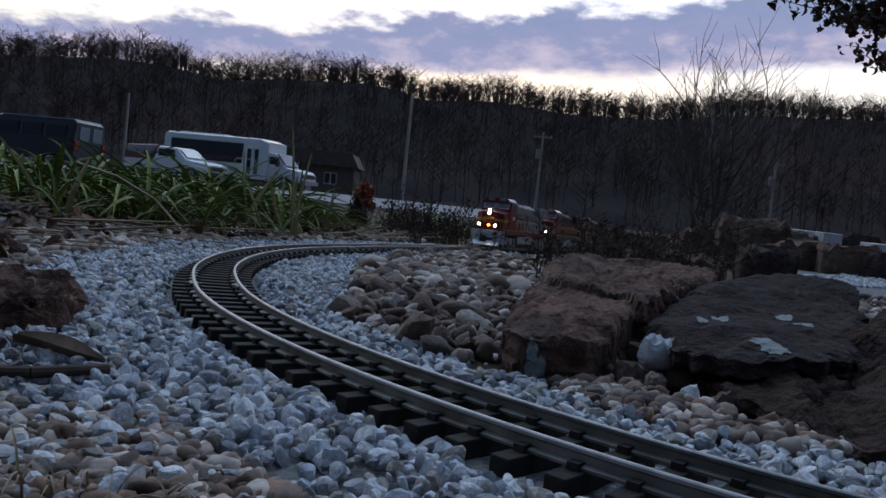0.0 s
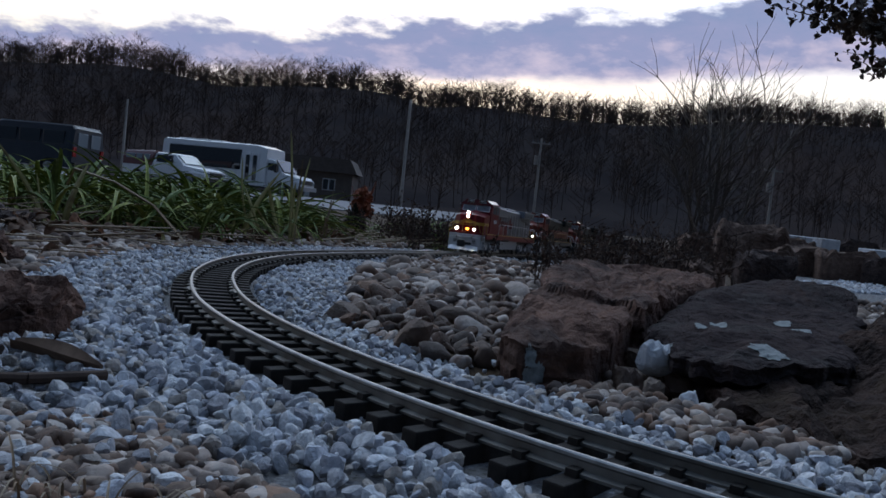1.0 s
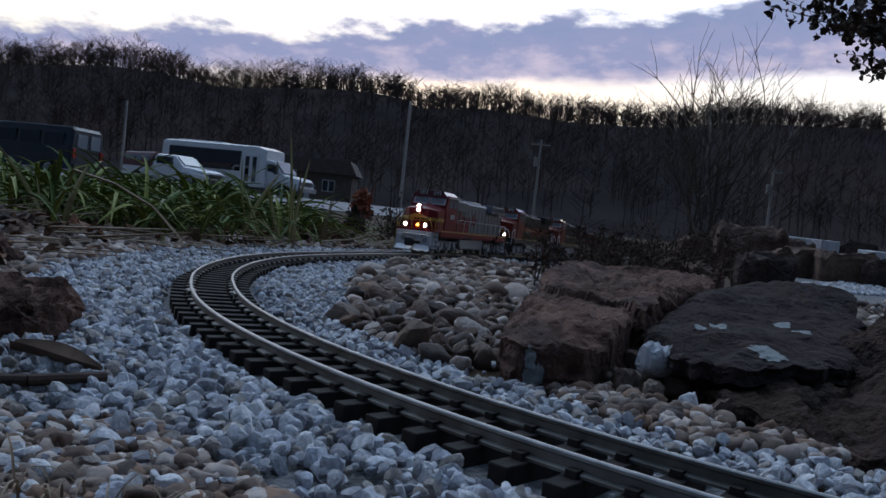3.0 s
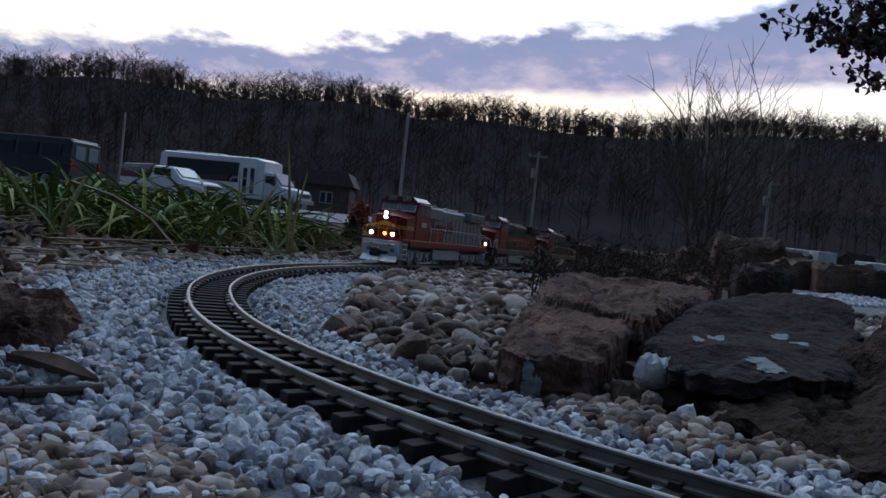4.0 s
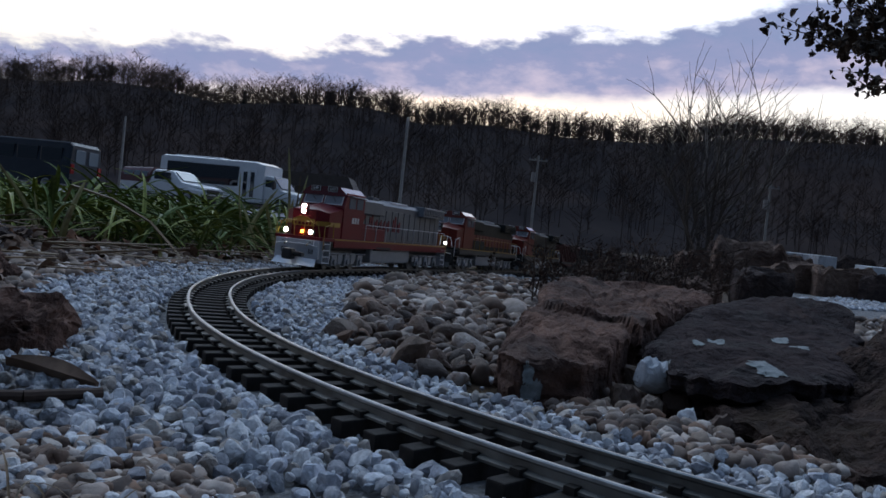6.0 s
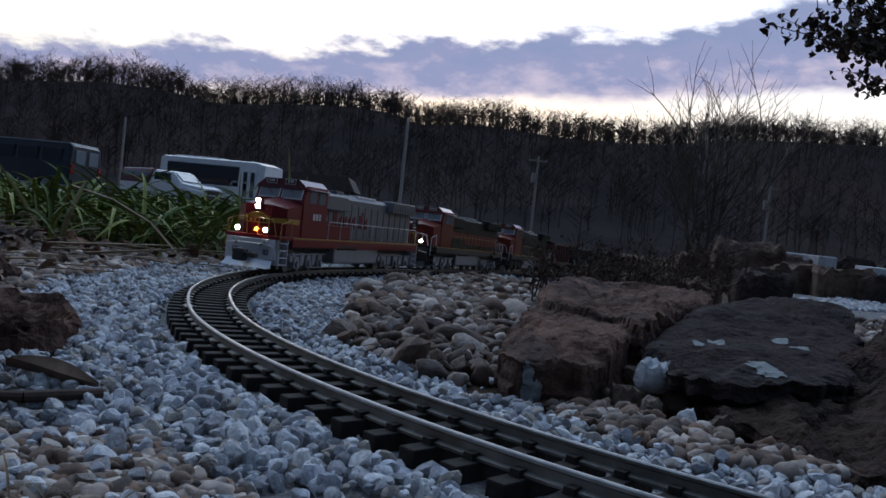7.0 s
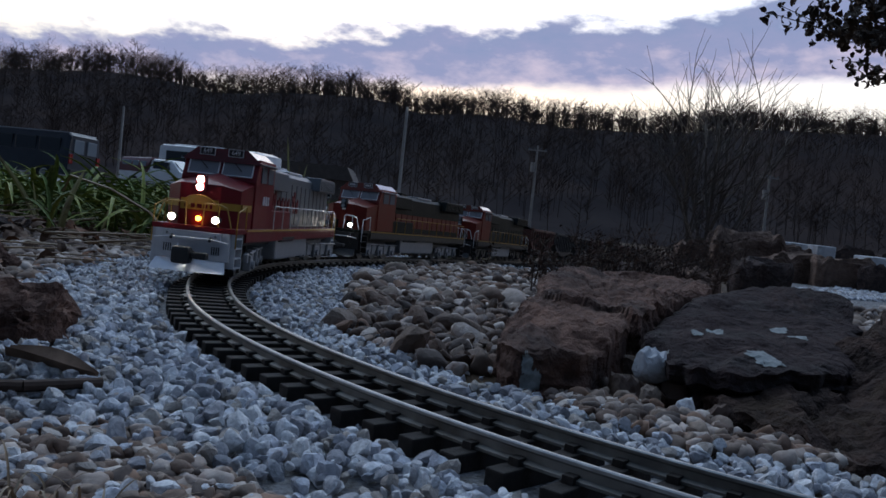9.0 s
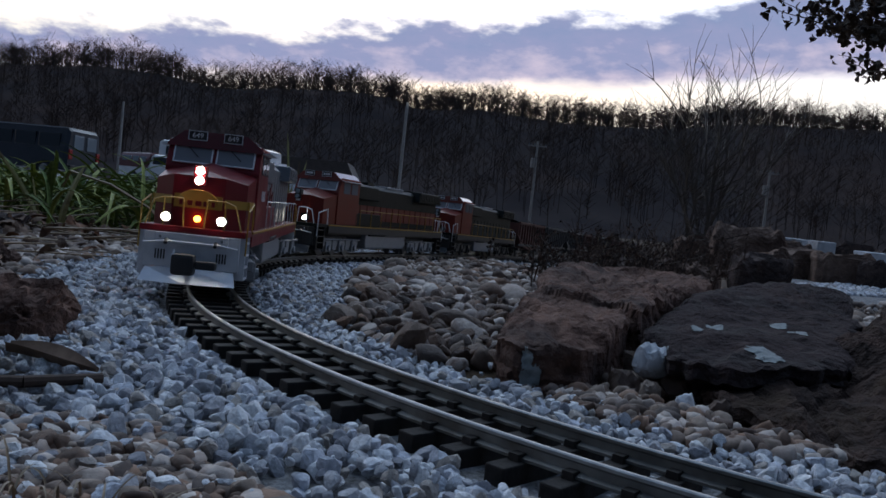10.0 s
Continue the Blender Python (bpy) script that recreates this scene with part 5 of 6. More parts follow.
def clump(label, x, y, count, tall, rnd, material=None, spread=0.07, name="daylily_clump", group="daylily clumps", width=0.0045):
    ob = new(name)
    ob.location = (x, y, ground_height(x, y))
    meshes = leaf_meshes(material or M_BLADE)
    for _ in range(count):
        leaf = new("leaf", rnd.choice(meshes))
        leaf.parent = ob
        k = tall * rnd.uniform(0.6, 1.15)
        leaf.matrix_local = Matrix.LocRotScale((rnd.gauss(0, spread), rnd.gauss(0, spread), -0.004), Euler((rnd.gauss(0, 0.12), rnd.gauss(0, 0.12), rnd.uniform(0, 6.3))), (k, k * width / 0.007, k))
    return tagged(ob, label, "plant", group=group)


LEAVES = {}


def leaf_meshes(material):
    if material.name not in LEAVES:
        rnd, LEAVES[material.name] = random.Random(3), []
        for _ in range(14):
            heap = Heap()
            blade(heap, (0, 0, 0), 0.0, 1.0, rnd.uniform(0.030, 0.046), rnd.uniform(0.55, 1.15), rnd, 8)
            me = bpy.data.meshes.new("leaf")
            me.from_pydata(np.concatenate(heap.v).tolist(), [], heap.f)
            me.materials.append(material)
            LEAVES[material.name].append(me)
    return LEAVES[material.name]


def build_plants():
    rnd = random.Random(41)
    for k in range(46):
        y = rnd.uniform(1.75, 3.4)
        x = -y * rnd.uniform(0.20, 0.62)
        d, side = off_track(x, y)
        if side < 0 or d < 0.30:
            continue
        clump("clump of arching green daylily leaves in the bed", x, y, 62, rnd.uniform(0.20, 0.29) * (0.85 + 0.12 * y), rnd)
    for x, y in ((-0.34, 2.62), (-0.24, 2.75), (-0.12, 2.85), (0.02, 3.05), (-0.30, 3.2), (-0.1, 3.4)):
        clump("low clump of green leaves beyond the bend", x, y, 30, 0.13, rnd)
    for x, y in ((-0.08, 3.9), (0.08, 4.1), (0.22, 4.3), (0.0, 4.4)):
        clump("clump of pale green strap leaves past the track", x, y, 40, 0.22, rnd, spread=0.12, width=0.009)
    # tall yellowing leaves that stand out of the bed: foot, tip, half width
    for lab, spots in (
            ("tall yellow green leaves standing up from the bed", (
                ((-0.810, 1.650, 0.021), (-0.918, 1.650, 0.175), 0.0075),
                ((-0.742, 1.600, -0.009), (-0.705, 1.600, 0.147), 0.0085),
                ((-0.828, 1.700, 0.012), (-0.855, 1.700, 0.116), 0.0030),
                ((-0.683, 1.650, 0.019), (-0.671, 1.650, 0.075), 0.0035),
            )),
            ("yellowing upright strap leaves beside the gravel", (
                ((-0.488, 2.000, 0.008), (-0.412, 2.000, 0.181), 0.0075),
                ((-0.386, 2.050, 0.019), (-0.406, 2.050, 0.289), 0.0042),
                ((-0.447, 2.000, 0.018), (-0.497, 2.000, 0.138), 0.0050),
                ((-0.410, 2.050, 0.024), (-0.451, 2.050, 0.155), 0.0062),
                ((-0.378, 2.050, 0.027), (-0.351, 2.050, 0.226), 0.0040),
                ((-0.376, 2.100, 0.029), (-0.391, 2.100, 0.163), 0.0055),
                ((-0.409, 1.980, 0.026), (-0.464, 1.980, 0.096), 0.0045),
                ((-0.491, 2.100, 0.008), (-0.533, 2.100, 0.214), 0.0030),
                ((-0.429, 1.950, 0.016), (-0.462, 1.950, 0.075), 0.0040),
            )),
            ("broad yellowing leaves in the bed", (
                ((-0.534, 1.900, 0.012), (-0.639, 1.900, 0.120), 0.0085),
                ((-0.584, 1.900, 0.029), (-0.582, 1.900, 0.069), 0.0040),
                ((-0.550, 1.600, 0.007), (-0.554, 1.600, 0.031), 0.0050),
                ((-0.503, 1.950, 0.008), (-0.499, 1.950, 0.064), 0.0040),
            )),
    ):
        plant = tagged(new("yellowing_plant"), lab, "plant")
        for foot, tip, half_width in spots:
            heap = Heap()
            strap(heap, rnd, foot, tip, half_width)
            heap.done("leaf", M_BLADE_Y, plant)
    # long pale stem bending over
    stem = Heap()
    pts = [(-0.80, 1.75, 0.135), (-0.70, 1.72, 0.115), (-0.60, 1.68, 0.075), (-0.52, 1.62, 0.020), (-0.50, 1.60, -0.004)]
    for a, b in zip(pts[:-1], pts[1:]):
        stem.stick(a, b, 0.0035, 0.003)
    stem.stick((-0.80, 1.75, 0.135), (-0.86, 1.78, 0.02), 0.003, 0.003)
    tagged(stem.done("fallen_twig", M_STRAW), "long pale dry stem bent over the bed", "stem")
    stem = Heap()
    for x, y, h, lx in ((-0.375, 2.06, 0.235, 0.004), (-0.33, 2.2, 0.15, 0.03), (-0.325, 2.25, 0.17, 0.012)):
        z = ground_height(x, y)
        stem.stick((x, y, z - 0.005), (x + lx * 0.4, y, z + h * 0.6), 0.0035, 0.0028)
        stem.stick((x + lx * 0.4, y, z + h * 0.6), (x + lx, y, z + h), 0.0028, 0.0015)
    tagged(stem.done("dry_stalk", M_STRAW), "brown dry flower stalks among the leaves", "stem")
    # straw and dead leaves on the soil
    straw, litter = Heap(), Heap()
    for _ in range(260):
        s, d = rnd.uniform(4.00, 6.00), rnd.uniform(0.24, 0.75)
        p, a = on_track(s), heading(s)
        x, y = p[0] + math.sin(a) * d, p[1] - math.cos(a) * d
        if y < 1.1:
            continue
        z, b, ln = ground_height(x, y) + rnd.uniform(0.004, 0.035), rnd.uniform(-0.5, 0.7), rnd.uniform(0.05, 0.22)
        straw.stick((x, y, z), (x + ln * math.cos(b), y + ln * math.sin(b), z + rnd.uniform(-0.02, 0.03)), rnd.uniform(0.0012, 0.0035), 0.001)
    for _ in range(620):
        s, d = rnd.uniform(3.90, 6.20), rnd.uniform(0.22, 0.8)
        p, a = on_track(s), heading(s)
        x, y = p[0] + math.sin(a) * d, p[1] - math.cos(a) * d
        if math.hypot(x, y) < 0.5:
            continue
        dead_leaf(litter, rnd, x, y, ground_height(x, y) + rnd.uniform(0.004, 0.028), rnd.uniform(0.018, 0.045))
    tagged(straw.done("straw", M_STRAW), "dry straw strewn over the bed", "straw", kind="stuff")
    tagged(litter.done("leaf_litter", M_DEADLEAF), "brown dead leaves strewn over the bed", "dead leaves", kind="stuff")
    one = Heap()
    strip_pts, strip_faces = [], []
    for k in range(15):                                    # a long curled leaf, its edges rolled up
        u = k / 14
        w = 0.006 * math.sin(math.pi * (0.06 + 0.92 * u)) + 0.0012
        x, y, z = -0.262 + 0.066 * u, 0.508 - 0.020 * u + 0.002 * math.sin(5 * u), 0.013 - 0.006 * u * u
        strip_pts += [(x + 0.3 * w, y + w, z + 0.5 * w), (x, y + 0.3 * w, z - 0.004), (x - 0.1 * w, y - 0.5 * w, z - 0.005), (x - 0.2 * w, y - w, z + 0.001)]
    for k in range(14):
        strip_faces += [(4 * k + m, 4 * k + m + 1, 4 * k + m + 5, 4 * k + m + 4) for m in range(3)]
    one.add(strip_pts, strip_faces)
    tagged(one.done("dead_leaf", M_DEADLEAF, smooth=True), "large curled brown dead leaf on gravel", "dead leaf")
    one = Heap()
    for (ax, ay), (bx, by), r in (((-0.236, 0.428), (-0.215, 0.436), 0.0036), ((-0.215, 0.436), (-0.183, 0.462), 0.0034)):
        cyl_bm = cyl(bmesh.new(), (ax, ay, 0.008), (bx, by, 0.008), r, r * 0.9, 9)
        one.add([tuple(v.co) for v in cyl_bm.verts], [tuple(v.index for v in f.verts) for f in cyl_bm.faces])
        cyl_bm.free()
    tagged(one.done("stick", M_BARKDARK), "short dark stick lying on gravel", "stick")
    # dry grass near the camera
    for x, y, n in ((-0.085, 0.262, 26), (-0.13, 0.285, 16), (0.0, 0.262, 8)):
        heap = Heap()
        for _ in range(n):
            a = rnd.uniform(0, 6.3)
            blade(heap, (x + rnd.gauss(0, 0.012), y + rnd.gauss(0, 0.006), 0.004), a, rnd.uniform(0.018, 0.04), 0.0007, rnd.uniform(0.5, 1.1), rnd, 5)
        tagged(heap.done("dry_grass_tuft", M_STRAW), "thin tuft of dry grass between stones", "grass")


def dead_leaf(heap, rnd, x, y, z, size, tilt=0.7):
    rot = np.array(Euler((rnd.gauss(0, tilt), rnd.gauss(0, tilt), rnd.uniform(0, 6.3))).to_matrix())
    pts = []
    for k in range(6):
        u = k / 5
        w = size * 0.34 * math.sin(math.pi * (0.08 + 0.88 * u)) * (1 + 0.25 * (k % 2))
        c = 0.25 * size * math.sin(u * 3)
        pts += [(size * (u - 0.5), w, c + 0.12 * size), (size * (u - 0.5), 0, c), (size * (u - 0.5), -w, c + 0.12 * size)]
    faces = [f for k in range(5) for f in ((3 * k, 3 * k + 1, 3 * k + 4, 3 * k + 3), (3 * k + 1, 3 * k + 2, 3 * k + 5, 3 * k + 4))]
    heap.add(np.array(pts) @ rot.T + (x, y, z), faces)


def weed(label, x, y, height, stems, rnd, material=None, spread=0.05, leaves=0, name="dead_weed", group="dead weeds"):
    heap = Heap()
    for _ in range(stems):
        p = np.array([rnd.gauss(0, spread), rnd.gauss(0, spread), -0.005])
        d = np.array([rnd.gauss(0, 0.25), rnd.gauss(0, 0.25), 1.0])
        h = height * rnd.uniform(0.5, 1.1)
        q = p + d * h * 0.5
        r = p + d * h * 0.5 + (d + (rnd.gauss(0, 0.2), rnd.gauss(0, 0.2), 0)) * h * 0.5
        heap.stick(p, q, 0.0018, 0.0014)
        heap.stick(q, r, 0.0014, 0.0006)
        for _ in range(14):
            u = rnd.uniform(0.2, 1.0)
            s = p + (r - p) * u
            e = s + np.array([rnd.gauss(0, 0.2), rnd.gauss(0, 0.2), rnd.uniform(0.05, 0.3)]) * h * 0.7
            heap.stick(s, e, 0.0009, 0.0004)
            for _ in range(leaves):
                w = s + (e - s) * rnd.random()
                dead_leaf(heap, rnd, w[0], w[1], w[2], rnd.uniform(0.004, 0.011), 1.2)
    ob = heap.done(name, material or M_BRUSH)
    ob.location = (x, y, ground_height(x, y))
    return tagged(ob, label, "weed", group=group, kind="stuff")


def build_weeds():
    rnd = random.Random(53)
    for _ in range(24):
        y = rnd.uniform(1.4, 2.3)
        x = y * rnd.uniform(0.14, 0.30)
        if off_track(x, y)[0] < 0.10 or under_rock(x, y):
            continue
        weed("dead brown weed standing among the stones", x, y, rnd.uniform(0.07, 0.16), 5, rnd, leaves=1)
    for _ in range(14):
        y = rnd.uniform(2.5, 3.5)
        x = y * rnd.uniform(0.20, 0.37)
        if off_track(x, y)[0] < 0.13:
            continue
        weed("tangled dead brush beside the track", x, y, rnd.uniform(0.08, 0.18), 10, rnd, spread=0.10, leaves=1)
    for _ in range(16):
        y = rnd.uniform(2.7, 4.8)
        x = -y * rnd.uniform(-0.02, 0.12)
        if off_track(x, y)[0] < 0.13:
            continue
        weed("low dark brush past the bend", x, y, rnd.uniform(0.10, 0.18), 10, rnd, spread=0.1, leaves=2)
    for _ in range(14):
        y = rnd.uniform(4.5, 9.0)
        x = y * rnd.uniform(0.20, 0.6)
        weed("leafless brush at the garden's edge", x, y, rnd.uniform(0.2, 0.5), 14, rnd, spread=0.2, leaves=0)
    for x, y, s in ((0.37, 0.58, 5), (0.41, 0.63, 6), (0.31, 0.55, 4), (0.47, 0.66, 6)):
        weed("thin dry weed growing from the ledge", x, y, 0.04, s, rnd, spread=0.015, leaves=1)
    for x, y, lx, h in ((0.47, 2.38, 0.012, 0.125), (0.55, 2.5, -0.04, 0.12), (0.42, 2.2, -0.03, 0.10)):
        heap = Heap()
        heap.stick((x, y, -0.01), (x - lx, y, h), 0.003, 0.002)
        tagged(heap.done("pale_stalk", M_STRAW), "pale dry stalk standing among weeds", "stem", group="pale stalks")
    # rust-leaved shrub and a small dark cone of evergreen behind the bend
    heap = Heap()
    for _ in range(150):
        a, u = rnd.uniform(0, 6.3), rnd.random()
        dead_leaf(heap, rnd, 0.09 * math.cos(a) * u, 0.09 * math.sin(a) * u, rnd.uniform(0.04, 0.27) * (1 - 0.3 * u), 0.06, 1.2)
    for _ in range(10):
        a = rnd.uniform(0, 6.3)
        heap.stick((0, 0, 0.0), (0.10 * math.cos(a), 0.10 * math.sin(a), rnd.uniform(0.2, 0.34)), 0.005, 0.002)
    ob = heap.done("rusty_shrub", M_RUST)
    ob.location, ob.scale = (-1.03, 10.0, -0.06), (1.5,) * 3
    tagged(ob, "small shrub with rust orange leaves", "shrub")
    heap = Heap()
    for _ in range(260):
        a, u = rnd.uniform(0, 6.3), rnd.random()
        r = 0.035 * (1 - u) ** 0.7
        p = np.array([r * math.cos(a), r * math.sin(a), 0.115 * u])
        heap.stick(p * (0.6, 0.6, 1), p + (r * 0.4 * math.cos(a), r * 0.4 * math.sin(a), 0.018), 0.0028, 0.0006)
    ob = heap.done("dwarf_evergreen", M_EVERGREEN)
    ob.location = (-0.36, 3.25, ground_height(-0.36, 3.25))
    tagged(ob, "small dark cone-shaped dwarf evergreen", "shrub")


build_plants()
build_weeds()


# ---- trees ----
def limb(heap, rnd, p, d, length, r, depth, bend=0.25, leaves=None):
    n = 4
    for k in range(n):
        d = d + np.array([rnd.gauss(0, bend), rnd.gauss(0, bend), rnd.gauss(0, bend) * 0.6])
        d = d / np.linalg.norm(d)
        q = p + d * length / n
        heap.stick(p, q, r * (1 - 0.15 * k), r * (1 - 0.15 * (k + 1)))
        p = q
        if depth > 0:
            for _ in range(1 if k < 1 else 2):
                e = d + np.array([rnd.gauss(0, 0.6), rnd.gauss(0, 0.6), rnd.uniform(-0.1, 0.6)])
                limb(heap, rnd, p, e / np.linalg.norm(e), length * rnd.uniform(0.4, 0.65), r * 0.45, depth - 1, bend, leaves)
        if leaves is not None and depth <= 1:
            for _ in range(3):
                w = p + np.array([rnd.gauss(0, 0.05), rnd.gauss(0, 0.05), rnd.gauss(0, 0.05) - 0.03])
                dead_leaf(leaves, rnd, w[0], w[1], w[2], rnd.uniform(0.07, 0.12), 1.3)


def build_trees():
    rnd = random.Random(61)
    heap = Heap()
    for k in range(9):
        a = rnd.uniform(0, 6.3)
        d = np.array([rnd.uniform(-0.42, 0.42), 0.2 * math.sin(a), 1.0])
        limb(heap, rnd, np.array([rnd.gauss(0, 0.25), rnd.gauss(0, 0.2), -0.1]), d / np.linalg.norm(d), rnd.uniform(2.5, 3.9), 0.045, 2, 0.09)
    tree = tagged(new("bare_tree"), "leafless many-stemmed grey tree beyond the garden", "tree")
    tree.location = (6.3, 20.0, -0.11)
    heap.done("crown", M_BARK, tree)
    part("trunk", cyl(bmesh.new(), (0, 0, -0.2), (0.05, 0, 0.5), 0.22, 0.14, 10), M_BARK, tree)
    # oak whose branch hangs into view
    heap, leaves = Heap(), Heap()
    oak = tagged(new("oak_tree"), "oak with brown leaves hanging on its branches", "tree")
    oak.location = (6.72, 8.3, -0.62)
    bm = bmesh.new()
    cyl(bm, (0, 0, -0.2), (0.05, 0.05, 1.8), 0.20, 0.15, 12)
    cyl(bm, (0.05, 0.05, 1.75), (0.1, 0.1, 4.4), 0.15, 0.07, 12)
    part("trunk", bm, M_BARK, oak)
    for z, d, ln in ((2.3, (-1.0, -0.1, 0.22), 2.05), (2.6, (-1.0, 0.05, 0.30), 1.9), (2.9, (-1.0, -0.05, 0.35), 1.9), (3.2, (-0.8, 0.4, 0.5), 1.7), (3.0, (0.8, 0.3, 0.5), 1.6), (3.5, (0.2, -0.9, 0.5), 1.5), (3.7, (0.1, 0.8, 0.6), 1.5)):
        d = np.array(d)
        limb(heap, rnd, np.array([0.05, 0.05, z]), d / np.linalg.norm(d), ln, 0.045, 2, 0.12, leaves)
    heap.done("branch_crown", M_BARK, oak)
    leaves.done("foliage", M_OAKLEAF, oak)["kind"] = "stuff"


build_trees()


# ---- road, poles, house and vehicles ----
road_bm = bmesh.new()
road_lo = [road_bm.verts.new(q) for q in ((-70, 27, -0.2), (1.0, 27, -0.2), (3.0, 64, -0.2), (-70, 64, -0.2))]
road_hi = [road_bm.verts.new(q) for q in ((-70, 27, -0.08), (1.0, 27, -0.08), (3.0, 64, 0.36), (-70, 64, 0.36))]
road_bm.faces.new(road_hi), road_bm.faces.new(road_lo[::-1])
for i in range(4):
    road_bm.faces.new((road_lo[i], road_lo[(i + 1) % 4], road_hi[(i + 1) % 4], road_hi[i]))
bmesh.ops.recalc_face_normals(road_bm, faces=road_bm.faces)
tagged(part("road", road_bm, M_ROAD), "pale concrete car park and road", "road", kind="structure")


def utility_pole(x, y, height, label, arm=True, r=0.14):
    pole = tagged(new("utility_pole"), label, "utility pole", group="utility poles")
    pole.location = (x, y, -0.115)
    part("shaft", cyl(bmesh.new(), (0, 0, -0.3), (0, 0, height), r, r * 0.7, 10), M_POLE, pole)
    if arm:
        part("crossarm", one_box(-0.9, 0.9, -0.06, 0.06, height - 0.55, height - 0.42), M_POLE, pole)
        for k in (-0.8, -0.3, 0.3, 0.8):
            part("insulator", cyl(bmesh.new(), (k, 0, height - 0.42), (k, 0, height - 0.25), 0.05, 0.04, 8), M_PALEGLASS, pole)
        part("transformer", cyl(bmesh.new(), (-0.32, 0, height - 2.6), (-0.32, 0, height - 1.7), 0.22, 0.22, 12), M_POLE, pole, "grey transformer can")
    return pole


utility_pole(-3.72, 66, 9.1, "tall pale wooden utility pole at the roadside", False, 0.15)
utility_pole(8.56, 80, 8.6, "weathered utility pole before the woods", True)
utility_pole(31.45, 80, 8.3, "weathered utility pole with crossarm and transformer", True)
utility_pole(-26.4, 66, 6.8, "slim pale metal light pole behind the car park", False, 0.12)


def house():
    h = tagged(new("house"), "dim brown bungalow below the woods", "house")
    h.location = (-15.0, 92, -0.1)
    part("wall", one_box(-4.5, 4.5, -3, 3, -0.2, 3.6), M_SIDING, h)
    part("roof", prism([(-5, 3.5), (5, 3.5), (4.2, 5.0), (-4.2, 5.0)], -3.5, 3.5), M_ROOF, h)
    for x in (2.0,):
        w = part("window", one_box(x - 0.7, x + 0.7, -3.06, -2.98, 1.5, 2.8), M_WHITE, h)
        for k in (-0.35, 0.35):
            part("pane", one_box(x + k - 0.27, x + k + 0.27, -3.1, -3.05, 1.6, 2.7), M_GLASS, w)
    part("door", one_box(-0.9, 0.0, -3.06, -2.98, 0, 2.1), M_WHITE, h)


house()


def wheel(parent, x, y, r, w, name="wheel"):
    bm = bmesh.new()
    cyl(bm, (x, y - w / 2, r), (x, y + w / 2, r), r, seg=24)
    t = part(name, bm, M_TYRE, parent)
    for s in (-1, 1):
        part("rim", cyl(bmesh.new(), (x, y + s * w / 2, r), (x, y + s * (w / 2 + 0.015), r), r * 0.6, r * 0.5, 16), M_SILVER, t)


def loft(sections, bevel=0.0):
    """A body of cross sections (x, half width at the foot, half width at the top, z foot, z top)."""
    bm = bmesh.new()
    rows = []
    for x, a, b, z0, z1 in sections:
        rows.append([bm.verts.new(q) for q in ((x, -a, z0), (x, -a, z0 + 0.55 * (z1 - z0)), (x, -b, z1 - 0.05), (x, -b + 0.10, z1), (x, b - 0.10, z1), (x, b, z1 - 0.05), (x, a, z0 + 0.55 * (z1 - z0)), (x, a, z0))])
    for p, q in zip(rows[:-1], rows[1:]):
        for i in range(8):
            j = (i + 1) % 8
            bm.faces.new((p[i], p[j], q[j], q[i]))
    bm.faces.new(rows[0]), bm.faces.new(rows[-1][::-1])
    bmesh.ops.recalc_face_normals(bm, faces=bm.faces)
    return bm


def van():
    v = tagged(new("passenger_van"), "dark blue-grey passenger van seen from behind", "van")
    v.matrix_world = pose(-17.7, 34.6, 0.01, 0.68, 0, 166)
    part("body", loft([(-2.75, 0.95, 0.85, 0.45, 2.0), (-2.6, 1.0, 0.87, 0.4, 2.12), (0.9, 1.0, 0.87, 0.4, 2.12), (1.7, 1.0, 0.82, 0.4, 1.98), (2.05, 1.0, 0.95, 0.4, 1.25), (2.75, 0.95, 0.85, 0.45, 1.05)]), M_VANPAINT, v)
    for s in (-1, 1):
        for x0, x1 in ((-2.35, -1.35), (-1.2, -0.2), (-0.05, 0.9)):
            y = s * 0.975
            part("side_window", one_box(x0, x1, min(y - s * 0.10, y + s * 0.035), max(y - s * 0.10, y + s * 0.035), 1.30, 1.86, bevel=0.02), M_GLASS, v)
        part("rear_window", one_box(-2.80, -2.66, s * 0.40 - 0.29, s * 0.40 + 0.29, 1.28, 1.85, bevel=0.02), M_PALEGLASS, v, "rear window with a pale reflection in its colour")
        part("tail_light", one_box(-2.80, -2.70, s * 0.84 - 0.10, s * 0.84 + 0.10, 0.85, 1.25, bevel=0.02), M_TAIL, v, "red tail light")
        for x in (-1.7, 1.75):
            wheel(v, x, s * 0.88, 0.37, 0.24)
    part("rear_bumper", one_box(-2.90, -2.70, -0.95, 0.95, 0.42, 0.62, bevel=0.03), M_BLACK, v)
    # thin pale sheet across most of the roof
    part("roof_rail", one_box(-2.6, 0.9, -0.85, 0.85, 2.11, 2.135), M_PILOT, v)
    # the copy of the back faces the garden on the near side
    return v


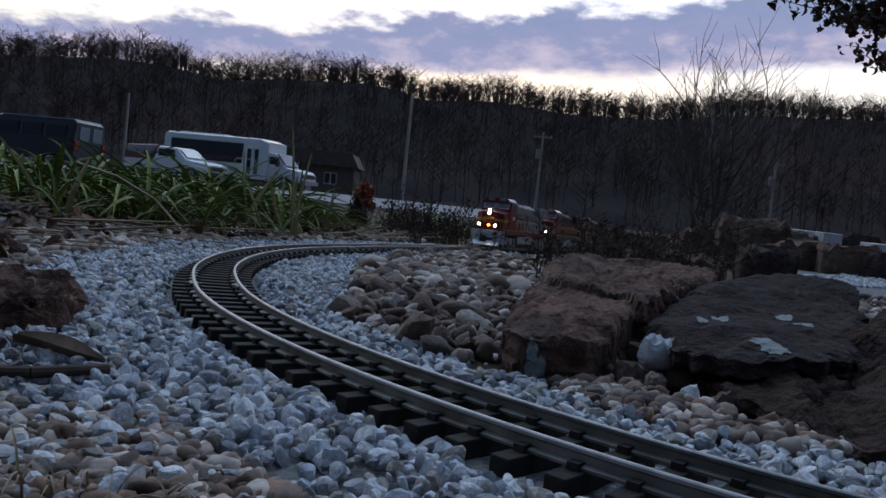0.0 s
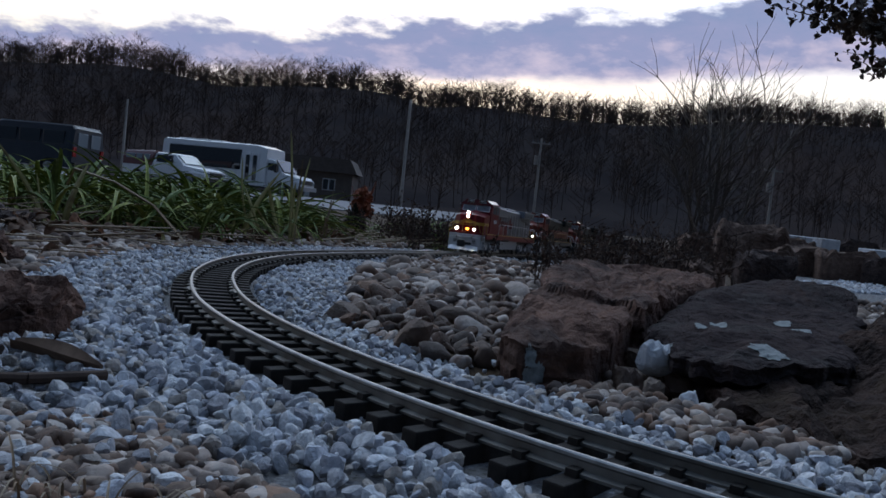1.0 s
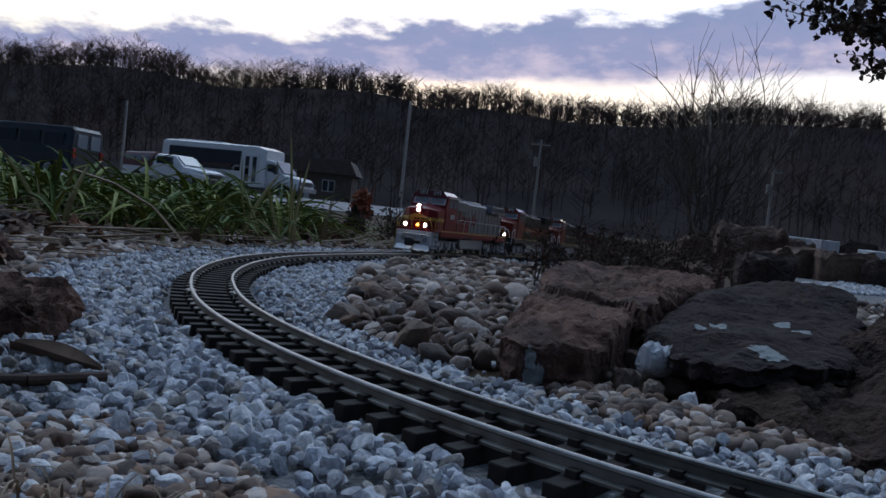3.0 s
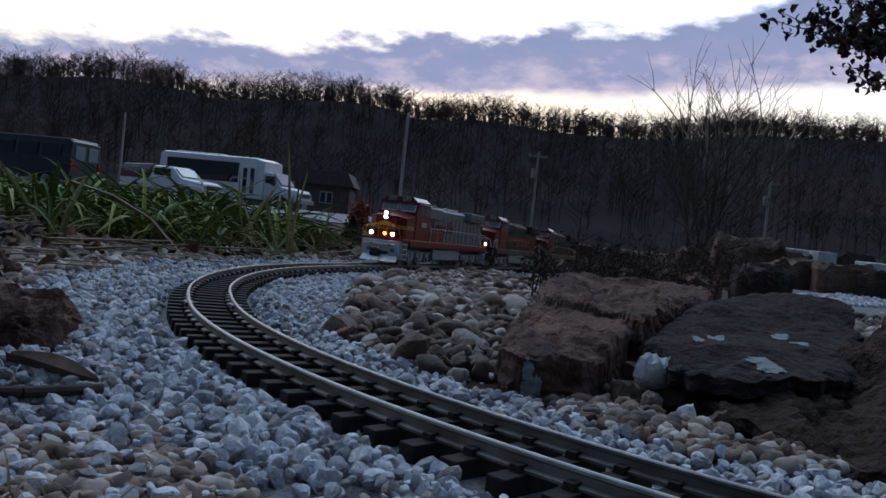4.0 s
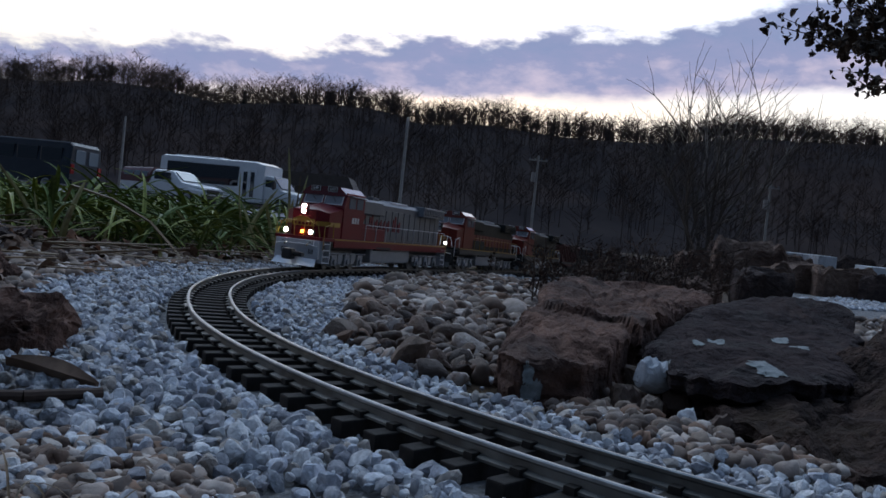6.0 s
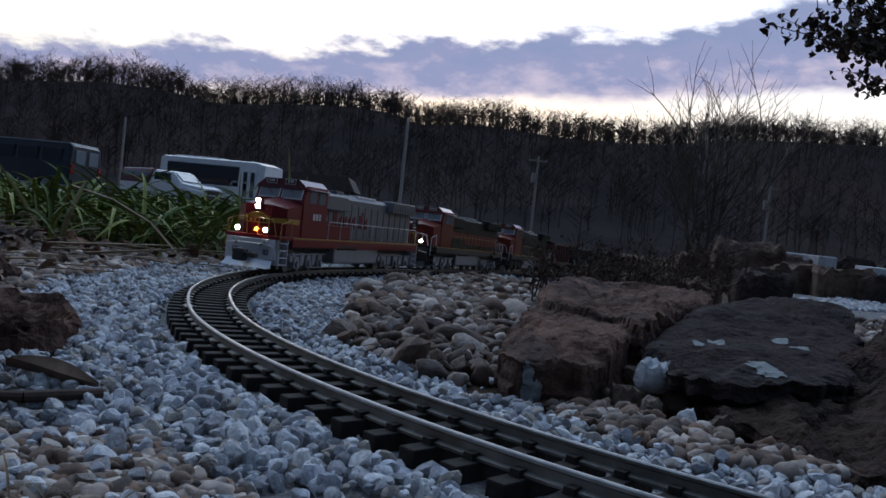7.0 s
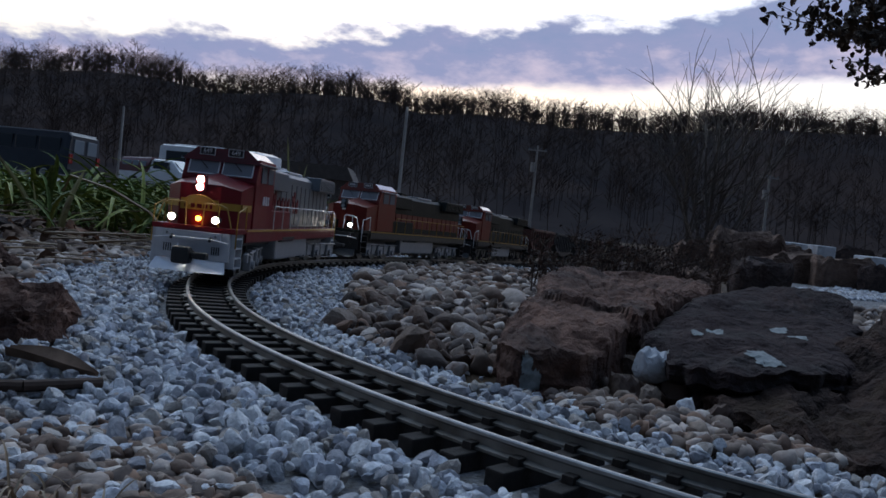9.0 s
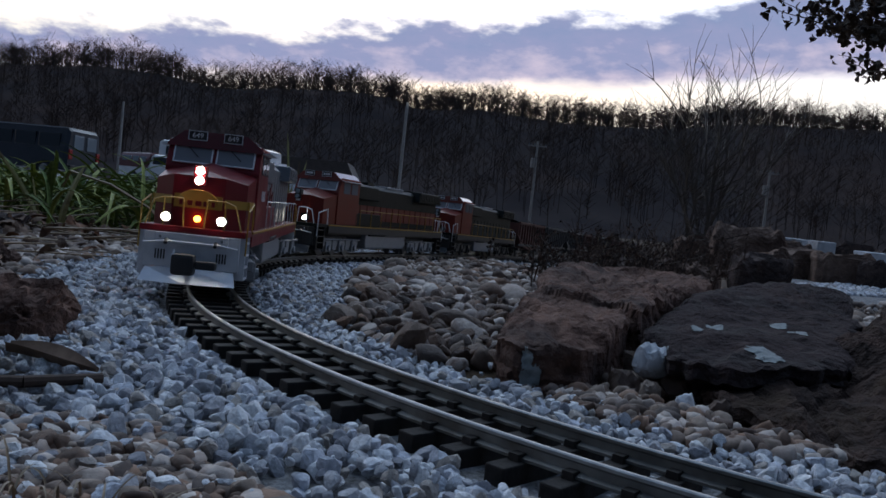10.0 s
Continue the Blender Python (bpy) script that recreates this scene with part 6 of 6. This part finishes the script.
def pickup():
    v = tagged(new("pickup_truck"), "white pickup truck with a dark red camper shell", "pickup truck")
    v.matrix_world = pose(-14.7, 44.0, 0.12, 0.68, 0, -22)
    part("cab", loft([(-0.75, 0.92, 0.76, 0.45, 1.62), (-0.6, 0.95, 0.76, 0.42, 1.74), (0.55, 0.95, 0.74, 0.42, 1.72), (1.25, 0.95, 0.88, 0.42, 1.18)]), M_WHITEVEH, v)
    part("bonnet", loft([(1.2, 0.95, 0.85, 0.42, 1.17), (2.4, 0.94, 0.82, 0.42, 1.05), (2.65, 0.88, 0.78, 0.45, 0.95)]), M_WHITEVEH, v)
    part("bed", one_box(-2.75, -0.76, -0.95, 0.95, 0.45, 1.12, bevel=0.04), M_WHITEVEH, v)
    part("camper_shell", loft([(-2.74, 0.965, 0.78, 0.98, 1.72), (-0.78, 0.965, 0.78, 0.98, 1.80)]), M_CAMPER, v, "dark red camper shell with side windows")
    part("windscreen", one_box(0.0, 0.04, -0.70, 0.70, -0.38, 0.30, bevel=0.01, m=pose(0.93, 0, 1.45, 0, -52, 0)), M_PALEGLASS, v, "windscreen with a pale reflection in its colour")
    for s in (-1, 1):
        y = s * 0.92
        part("door_window", one_box(-0.5, 0.5, min(y - s * 0.12, y + s * 0.025), max(y - s * 0.12, y + s * 0.025), 1.20, 1.60, bevel=0.02), M_GLASS, v)
        for x0, x1 in ((-2.55, -1.95), (-1.85, -1.45), (-1.35, -0.95)):
            y = s * 0.93
            part("shell_window", one_box(x0, x1, min(y - s * 0.06, y + s * 0.04), max(y - s * 0.06, y + s * 0.04), 1.30, 1.56, bevel=0.02), M_PALEGLASS, v)
        part("headlamp", one_box(2.58, 2.68, s * 0.66 - 0.14, s * 0.66 + 0.14, 0.68, 0.86, bevel=0.02), M_PALEGLASS, v)
        part("mirror", one_box(0.55, 0.65, min(s * 0.95, s * 1.15), max(s * 0.95, s * 1.15), 1.18, 1.38, bevel=0.02), M_BLACK, v)
        for x in (-1.75, 1.75):
            wheel(v, x, s * 0.84, 0.38, 0.24)
    part("grille", one_box(2.62, 2.69, -0.48, 0.48, 0.66, 0.88, bevel=0.01), M_BLACK, v)
    part("front_bumper", one_box(2.60, 2.78, -0.92, 0.92, 0.40, 0.60, bevel=0.03), M_BLACK, v)
    return v


def bus():
    v = tagged(new("shuttle_bus"), "white shuttle bus with dark side windows", "bus")
    v.matrix_world = pose(-12.6, 48.6, 0.175, 0.68, 0, -16)
    part("body", loft([(-4.4, 1.15, 1.08, 0.5, 2.72), (-4.2, 1.18, 1.10, 0.45, 2.82), (1.9, 1.18, 1.10, 0.45, 2.82), (2.5, 1.15, 1.05, 0.45, 2.66)]), M_WHITEVEH, v)
    part("cab", loft([(2.4, 1.0, 0.92, 0.5, 2.1), (2.9, 1.0, 0.90, 0.5, 2.05), (3.5, 1.0, 0.92, 0.5, 1.35)]), M_WHITEVEH, v)
    part("bonnet", loft([(3.45, 1.0, 0.9, 0.5, 1.34), (4.5, 0.95, 0.85, 0.5, 1.18), (4.65, 0.9, 0.8, 0.55, 1.05)]), M_WHITEVEH, v)
    part("windscreen", one_box(0.0, 0.05, -0.82, 0.82, -0.42, 0.42, bevel=0.01, m=pose(3.23, 0, 1.72, 0, -40, 0)), M_GLASS, v, "dark windscreen")
    for s in (-1, 1):
        y = s * 1.16
        part("window_band", one_box(-3.9, 0.9, min(y - s * 0.10, y + s * 0.035), max(y - s * 0.10, y + s * 0.035), 1.30, 2.46, bevel=0.03), M_GLASS, v, "long dark tinted window band")
        for x in (1.15, 1.62):
            d = part("folding_door", one_box(x, x + 0.40, min(y - s * 0.06, y + s * 0.05), max(y - s * 0.06, y + s * 0.05), 0.5, 2.35, bevel=0.02), M_WHITEVEH, v)
            part("door_pane", one_box(x + 0.07, x + 0.33, min(y, y + s * 0.065), max(y, y + s * 0.065), 0.75, 2.2, bevel=0.01), M_GLASS, d)
        part("cab_window", one_box(2.55, 3.15, min(s * 0.93, s * 0.99), max(s * 0.93, s * 0.99), 1.30, 1.85, bevel=0.02), M_GLASS, v)
        part("mirror", one_box(3.15, 3.28, min(s * 1.05, s * 1.32), max(s * 1.05, s * 1.32), 1.35, 1.75, bevel=0.02), M_BLACK, v)
        part("headlamp", one_box(4.58, 4.70, s * 0.70 - 0.14, s * 0.70 + 0.14, 0.80, 1.00, bevel=0.02), M_PALEGLASS, v)
        wheel(v, 3.6, s * 0.95, 0.40, 0.26)
        wheel(v, -2.7, s * 1.02, 0.40, 0.30)
    part("roof_cap", one_box(-3.6, -0.6, -0.8, 0.8, 2.80, 2.90, bevel=0.04), M_WHITEVEH, v)
    part("grille", one_box(4.60, 4.70, -0.5, 0.5, 0.78, 1.02, bevel=0.01), M_BLACK, v)
    part("front_bumper", one_box(4.55, 4.80, -0.98, 0.98, 0.42, 0.66, bevel=0.03), M_SILVER, v)
    part("skirt", one_box(-4.3, 2.3, -1.19, 1.19, 0.36, 0.47), M_BLACK, v)
    return v


van()
pickup()
bus()


scatter_gravel()
motions()
